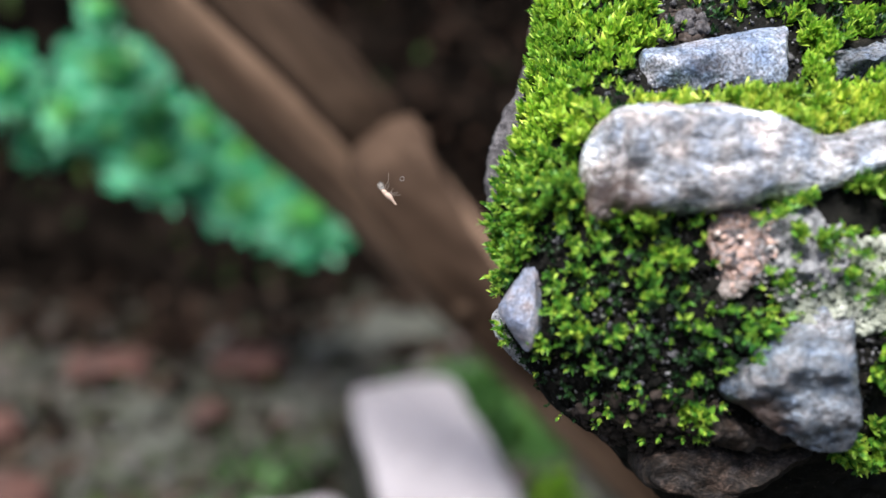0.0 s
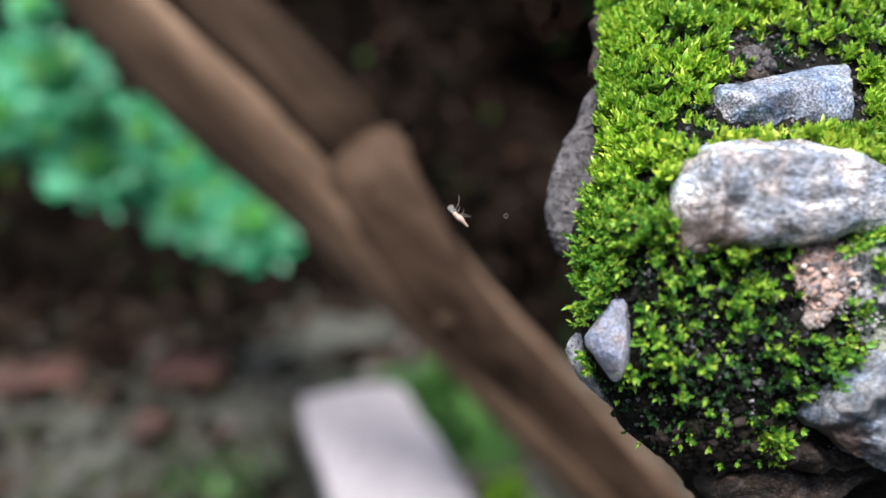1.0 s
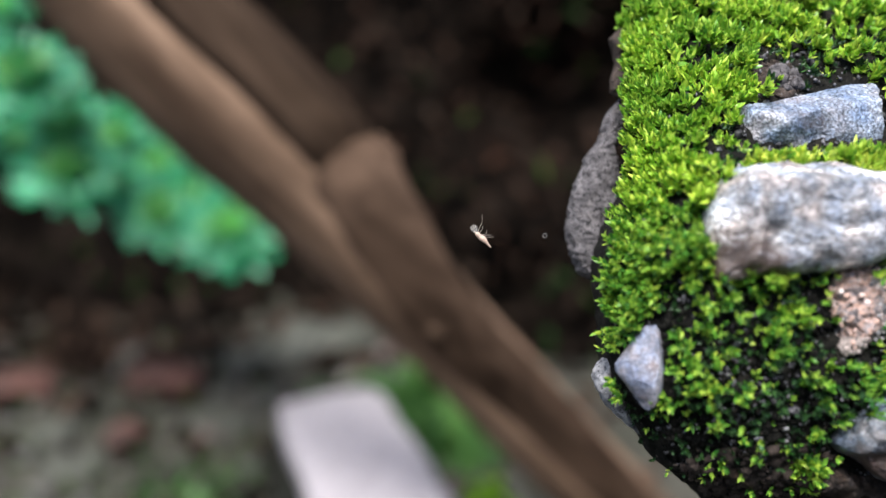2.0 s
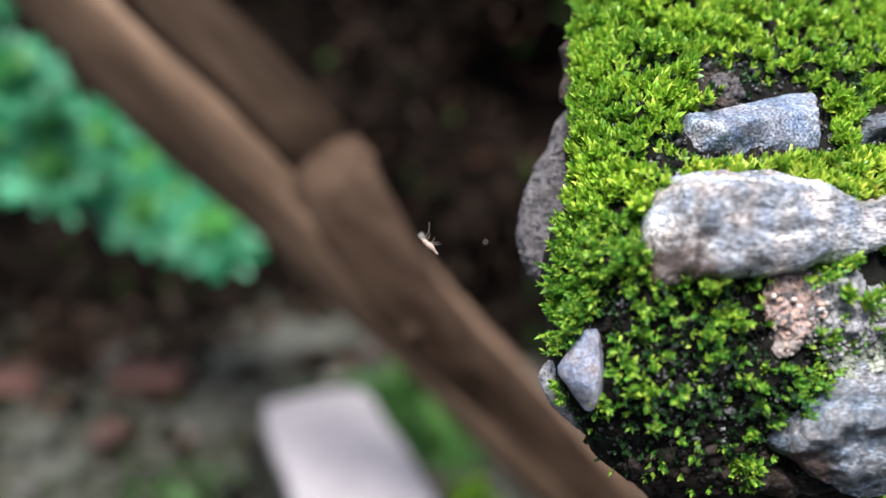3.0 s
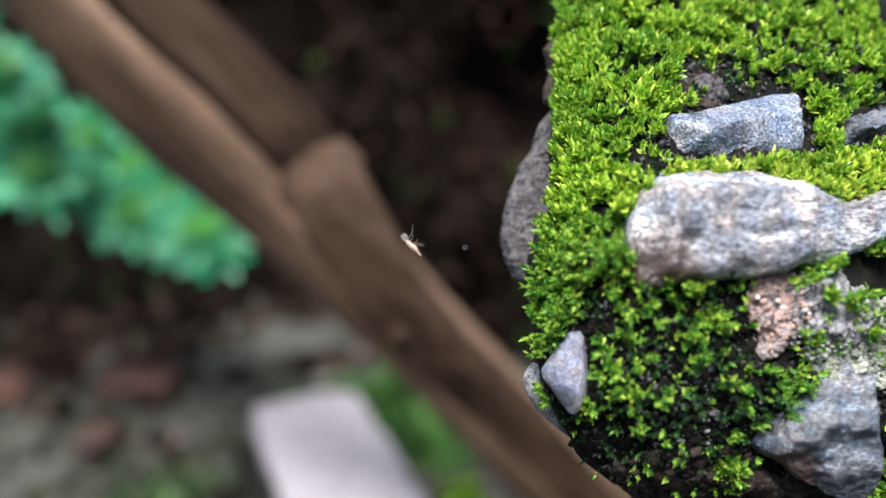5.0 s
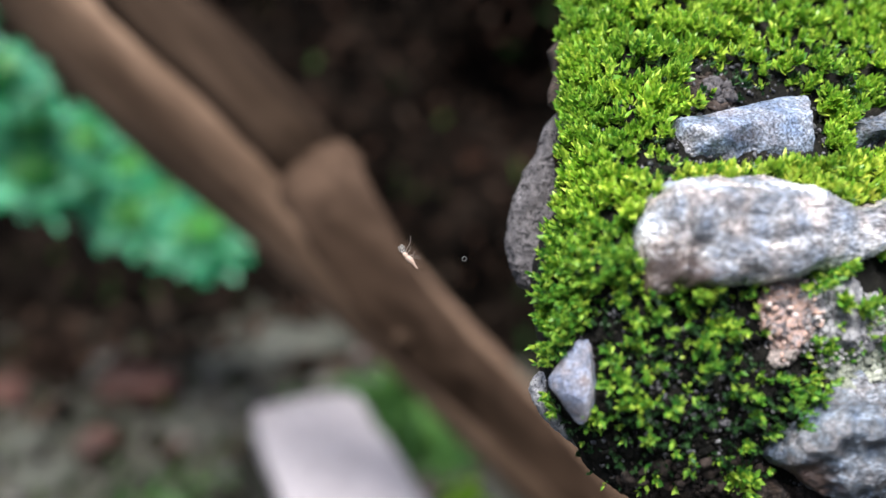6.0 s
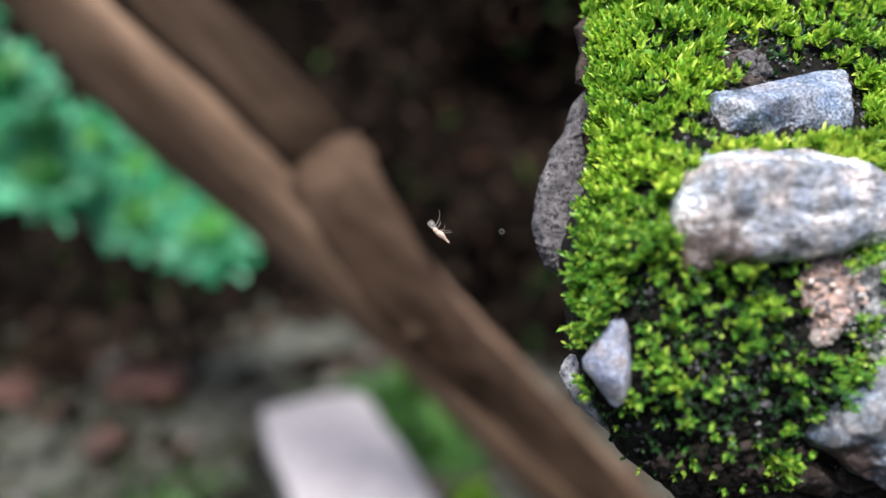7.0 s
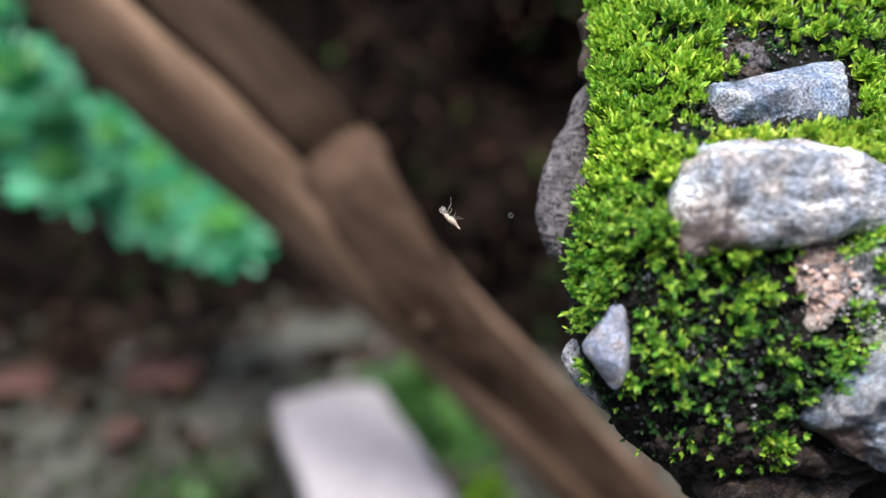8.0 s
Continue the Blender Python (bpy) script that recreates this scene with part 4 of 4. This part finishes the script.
def limb(name, ctrl, r0, r1, mat, seed, flat=1.0, rings=120, segs=40, rough=0.10, blunt=9):
    """A tapering, blunt-ended ridge of wood along a curve through ctrl (block frame)."""
    pts = [LEAN @ Vector(p) for p in spline(ctrl, rings)]
    verts = []
    for i, p in enumerate(pts):
        t = i / (rings - 1)
        d = (pts[min(i + 1, rings - 1)] - pts[max(i - 1, 0)]).normalized()
        side = d.cross(Vector((0, 1, 0))).normalized()
        up = side.cross(d)
        close = math.sqrt(max(0.02, 1 - max(0.0, 1 - min(i, rings - 1 - i) / blunt) ** 2))
        r = (r0 + (r1 - r0) * t) * close
        for j in range(segs):
            g = 2 * math.pi * j / segs
            c, s = math.cos(g), math.sin(g)
            k = r * (1 + 0.05 * math.cos(2 * g + seed) + 0.04 * math.cos(5 * g + seed * 3 + t * 2) + rough * fbm((t * 9, c * 0.8, s * 0.8), 1.0, 3, seed) + 0.015 * fbm((t * 30, c * 3, s * 3), 1.0, 3, seed + 5))
            verts.append(p + side * k * c + up * k * s * flat)
    faces = grid_faces(rings, segs, True)
    faces += [tuple(reversed(range(segs))), tuple(range((rings - 1) * segs, rings * segs))]
    return mesh_of(name, verts, faces, mat)


def spline(ctrl, n=24):
    ctrl = np.array(ctrl, float)
    u = np.linspace(0, len(ctrl) - 1, n)
    return np.stack([smooth_interp(u, np.arange(len(ctrl)), ctrl[:, k]) for k in range(3)], -1)


trunk = tagged(new("fallen_trunk"), "weathered brown trunk leaning to the soil with a broken, shade-toned ridge", "trunk")
part("stem", trunk_body(), trunk, "smooth pale brown wood")
part("ridge", limb("ridge", [(-0.244, 0.4, 0.281), (-0.18, 0.395, 0.209), (-0.142, 0.39, 0.17), (-0.095, 0.385, 0.121), (-0.045, 0.38, 0.071), (-0.015, 0.4, 0.036)], 0.021, 0.0165, BARK_DARK, 3.0, 0.5), trunk, "ridge ending at a broken step, shade put into its dark bark")
part("ridge", limb("ridge", [(-0.03, 0.385, 0.054), (-0.024, 0.37, 0.04), (-0.016, 0.365, 0.024), (-0.003, 0.367, 0.002), (0.026, 0.38, -0.035), (0.055, 0.395, -0.061), (0.101, 0.41, -0.109), (0.17, 0.46, -0.185), (0.25, 0.58, -0.25)], 0.0200, 0.0085, BARK_MID, 6.0, 0.42, rough=0.14, blunt=6), trunk, "ridge swelling out below a broken step, its bark toned for shade")
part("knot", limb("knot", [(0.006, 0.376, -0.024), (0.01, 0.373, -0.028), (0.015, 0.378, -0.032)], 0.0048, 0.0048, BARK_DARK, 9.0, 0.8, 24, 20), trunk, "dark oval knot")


# ---- trailing plant with leaf rosettes ----
def needle(width, bend):
    """One narrow leaf along x, length 1, round-tipped."""
    rows = ((0.0, 0.5), (0.35, 0.8), (0.7, 1.0), (0.92, 0.6))
    v = [(x, k * w * width / 2, bend * x * x + 0.1 * width * abs(k)) for x, w in rows for k in (-1, 0, 1)] + [(1.0, 0, bend)]
    f = [t for a in (0, 3, 6) for t in ((a, a + 3, a + 4), (a, a + 4, a + 1), (a + 1, a + 4, a + 5), (a + 1, a + 5, a + 2))]
    return np.array(v), np.array(f + [(9, 12, 10), (10, 12, 11)])


def rosette(seed, radius):
    """Whorls of narrow leaves, flat outside and upright in the heart."""
    rng = np.random.default_rng(seed)
    sets = []
    for lo, hi, n, broad, mat in ((0.30, 1.0, 180, 1.0, FERN), (0.0, 0.48, 90, 1.8, HEART)):
        V, F, total = [], [], 0
        for k in range(n):
            t = lo + (hi - lo) * (k + 0.5) / n
            lv, lf = needle(broad * rng.uniform(0.12, 0.2), rng.uniform(0.1, 0.4))
            lv = lv * radius * (0.35 + 0.65 * t) * rng.uniform(0.8, 1.12)
            up = radians(66 - 72 * t + rng.normal(0, 9))
            a = k * 2.4 + rng.normal(0, 0.1)
            c, s = math.cos(up), math.sin(up)
            x, z = lv[:, 0] * c - lv[:, 2] * s + 0.06 * radius * t, lv[:, 0] * s + lv[:, 2] * c + 0.25 * radius * (1 - t)
            V.append(np.stack([x * math.cos(a) - lv[:, 1] * math.sin(a), x * math.sin(a) + lv[:, 1] * math.cos(a), z], -1))
            F.append(lf + total)
            total += len(lv)
        sets.append((np.concatenate(V), np.concatenate(F), mat))
    return sets


plant = tagged(new("trailing_plant"), "trailing emerald-green plant with leaf rosettes hanging from the bank", "plant")
# x, y, z, radius (block frame)
ROSETTES = [(-0.145, 0.880, 0.023, 0.056), (-0.218, 0.880, 0.046, 0.046), (-0.262, 0.920, 0.132, 0.044), (-0.290, 0.840, 0.082, 0.050), (-0.318, 0.800, 0.163, 0.053), (-0.441, 0.840, 0.169, 0.046),
            (-0.380, 0.840, 0.137, 0.036), (-0.435, 0.900, 0.114, 0.036), (-0.410, 1.000, 0.287, 0.036), (-0.190, 0.900, 0.069, 0.036), (-0.502, 0.860, 0.161, 0.045),
            (-0.335, 0.870, 0.112, 0.042), (-0.225, 0.920, 0.098, 0.040), (-0.375, 0.870, 0.195, 0.036), (-0.255, 0.880, 0.075, 0.034), (-0.296, 0.850, 0.124, 0.045)]
for i, (x, y, z, r) in enumerate(ROSETTES):
    m = LEAN @ Matrix.Translation((x, y, z)) @ Vector((0.25 * math.sin(i * 2.1), -1, 0.4 + 0.3 * math.cos(i * 1.7))).to_track_quat("Z", "Y").to_matrix().to_4x4()
    outer, heart = rosette(i, r)
    o = part("rosette", fast_mesh("rosette", *outer), plant, m=m)
    part("young_leaves", fast_mesh("young_leaves", *heart), o, "yellow-green young leaves")


def tube(name, pts, radius, mat, segs=8, taper=1.0):
    pts = [Vector(p) for p in pts]
    verts = []
    for i, p in enumerate(pts):
        d = (pts[min(i + 1, len(pts) - 1)] - pts[max(i - 1, 0)]).normalized()
        u = d.orthogonal().normalized()
        w = d.cross(u)
        r = radius * (1 + (taper - 1) * i / max(1, len(pts) - 1))
        verts += [p + (u * math.cos(2 * math.pi * j / segs) + w * math.sin(2 * math.pi * j / segs)) * r for j in range(segs)]
    faces = grid_faces(len(pts), segs, True)
    faces += [tuple(reversed(range(segs))), tuple(range((len(pts) - 1) * segs, len(pts) * segs))]
    return mesh_of(name, verts, faces, mat)


for line in ([(-0.80, 1.25, 0.42), (-0.52, 0.90, 0.16), (-0.40, 0.88, 0.13), (-0.30, 0.875, 0.08), (-0.22, 0.90, 0.05), (-0.15, 0.90, 0.03)],
             [(-0.62, 1.30, 0.46), (-0.42, 1.02, 0.27), (-0.32, 0.93, 0.17), (-0.26, 0.935, 0.125), (-0.19, 0.92, 0.065)]):
    part("stem", tube("stem", [LEAN @ Vector(p) for p in spline(line)], 0.004, STEM), plant)


# ---- what holds the block up ----
def make_support():
    me = rough_box("wall_support", 0.65, 0.14, 0.415, CONCRETE, 77, 0.006, 10)
    ob = tagged(new("wall_support", me), "low dark concrete wall under the block", "wall", kind="structure")
    ob.matrix_basis = pose(0.115 + 0.325, 0.125 + 0.07, 0)
    return ob


make_support()


def make_fill_wall():
    """An unseen white wall added behind the eye: it blocks low sky and bounces fill light."""
    me = rough_box("wall_fill", 6.0, 0.2, 1.8, FILL_WHITE, 5, 0.003, 6)
    ob = tagged(new("wall_fill", me), "unseen added wall that blocks low sky and bounces fill light", "wall", kind="structure")
    ob.matrix_basis = pose(0, -1.6, 0)
    return ob


FILL_WHITE = two_scale("fill_white", [(0.3, (0.52, 0.515, 0.51)), (0.6, (0.62, 0.615, 0.61)), (0.8, (0.68, 0.675, 0.67))], 4, 120, 0.9, 0.2, 0.002, 0.4)
make_fill_wall()


# ---- gnat on its thread ----
CREAM = plain("cream_insect_body", (0.42, 0.31, 0.245), 0.5, 2500, 0.3)
LEG = plain("pale_insect_leg", (0.26, 0.23, 0.2), 0.5, 4000, 0.2)
WING = plain("dusty_wing", (0.24, 0.225, 0.205), 0.5, 3000, 0.3)
WING.node_tree.nodes["Principled BSDF"].inputs["Alpha"].default_value = 0.4
SILK = plain("spider_silk", (0.2, 0.2, 0.2), 0.3, 1000, 0.1)


def make_gnat():
    """Body along x, about 3.6 mm, hanging head up; millimetres in its own frame."""
    g = tagged(new("gnat"), "tiny pale dead gnat caught on a spider thread", "insect")
    abdomen = lump("abdomen", [(-0.2, 0, 0.1, 0, 0.1), (0.1, 0, 0.42, 0, 0.4), (0.6, 0.05, 0.5, 0, 0.44), (1.1, 0.02, 0.42, 0, 0.36), (1.7, -0.1, 0.24, 0, 0.22), (2.3, -0.22, 0.14, 0, 0.12), (2.6, -0.26, 0.08, 0, 0.08)], CREAM, 2, 0.04, 1.5, 1, 30, 20)
    part("abdomen", abdomen, g)
    part("thorax", lump("thorax", [(-0.95, 0.1, 0.05, 0, 0.05), (-0.75, 0.12, 0.28, 0, 0.28), (-0.4, 0.1, 0.40, 0, 0.38), (0.0, 0.04, 0.36, 0, 0.34), (0.15, 0.02, 0.2, 0, 0.2)], CREAM, 2, 0.04, 1.5, 2, 20, 16), g)
    part("head", lump("head", [(-1.35, 0.1, 0.04, 0, 0.04), (-1.2, 0.1, 0.17, 0, 0.17), (-1.0, 0.12, 0.16, 0, 0.16), (-0.88, 0.12, 0.04, 0, 0.04)], LEG, 2, 0.02, 2, 3, 14, 12), g)
    for z, y, turn in ((0.25, -0.15, 158), (0.2, 0.15, 172)):
        w = lump("wing", [(0, 0, 0.03, 0, 0.02), (0.4, 0, 0.22, 0, 0.03), (1.0, 0, 0.42, 0, 0.03), (1.5, 0, 0.3, 0, 0.03), (1.75, 0, 0.05, 0, 0.02)], WING, 2, 0.03, 2, 4, 24, 14)
        part("wing", w, g, "dusty crumpled wing", pose(-0.0005, y / 1000, z / 1000, 0, -turn, 0))
    legs = [[(-0.5, 0, 0.3), (-0.9, -0.2, 1.0), (-1.1, -0.3, 2.0), (-1.9, -0.4, 3.1)], [(-0.4, 0, 0.3), (-0.4, -0.3, 1.1), (-0.7, -0.4, 1.7)],
            [(-0.1, 0, 0.3), (0.5, -0.3, 1.0), (0.3, -0.4, 1.6)], [(0.0, 0, 0.3), (0.9, 0.2, 1.0), (1.5, 0.2, 1.5)],
            [(0.2, 0, 0.3), (1.2, 0.2, 0.8), (2.0, 0.3, 1.5)], [(-0.6, 0, 0.1), (-1.3, 0.2, 0.5), (-1.6, 0.2, 1.2)]]
    for l in legs:
        part("leg", tube("leg", spline(l, 14) / 1000, 0.000042, LEG, 6, 0.5), g)
    part("antenna", tube("antenna", spline([(-1.25, 0, 0.15), (-1.6, -0.2, 0.5), (-1.5, -0.3, 1.0)], 10) / 1000, 0.00003, LEG, 5, 0.5), g)
    part("silk_thread", tube("silk_thread", spline([(-1.9, -0.4, 3.1), (-12.9, 0.8, 7.8), (-38.6, 4, 18.8), (-75, 8, 34)], 30) / 1000, 0.0000006, SILK, 5), g)
    return g


gnat = make_gnat()
# a ring modelled as the blur of a tiny drop hangs on the same threads
mote = tagged(new("dust_mote"), "tiny mote on a fine thread, its blur ring put into the shape", "mote")
part("blur_ring", tube("blur_ring", [(0.00034 * math.cos(a), 0.00003 * math.sin(2 * a), 0.00034 * math.sin(a)) for a in np.linspace(0, 6.1, 28)], 0.000035, SILK, 6), mote)
part("silk_thread", tube("silk_thread", spline([(0, 0, 0), (9, 3, 6), (24, 8, 12)], 16) / 1000, 0.000001, SILK, 5), mote)

# seconds, millimetres in the block's frame, turn in the view's plane
GNAT = [
    (0.0, -9.8, 9.4, 0), (0.5, -9.2, 10.2, 0), (1.0, -10.1, 10.7, 3), (1.2, -9.9, 11.1, 3), (2.3, -10.2, 10.9, 2), (2.5, -10.4, 10.9, 2), (3.0, -10.4, 10.7, 2), (3.5, -10.3, 10.6, 1),
    (4.0, -11.0, 10.2, 1), (4.2, -10.8, 10.4, 1), (5.5, -10.4, 10.9, 2), (6.0, -11.5, 10.0, -2), (6.5, -10.9, 10.7, 2), (7.0, -10.9, 10.8, 3), (7.5, -10.8, 10.8, 3), (8.0, -9.9, 11.2, 2),
]
MOTE = [(0.0, -6.7, 11.5), (1.0, -2.6, 10.5), (2.3, -0.3, 11.0), (3.0, -1.4, 10.9), (4.0, -2.1, 10.4), (5.5, -2.0, 10.3), (6.0, -2.9, 9.6), (7.0, -1.6, 10.6), (7.5, -1.1, 11.2), (8.0, -0.6, 11.3)]


def motions():
    walk(gnat, [(t, LEAN @ pose(x / 1000, 0.140, z / 1000, 0, 40 - a, 0)) for t, x, z, a in GNAT])
    walk(mote, [(t, LEAN @ pose(x / 1000, 0.134, z / 1000)) for t, x, z in MOTE])


motions()
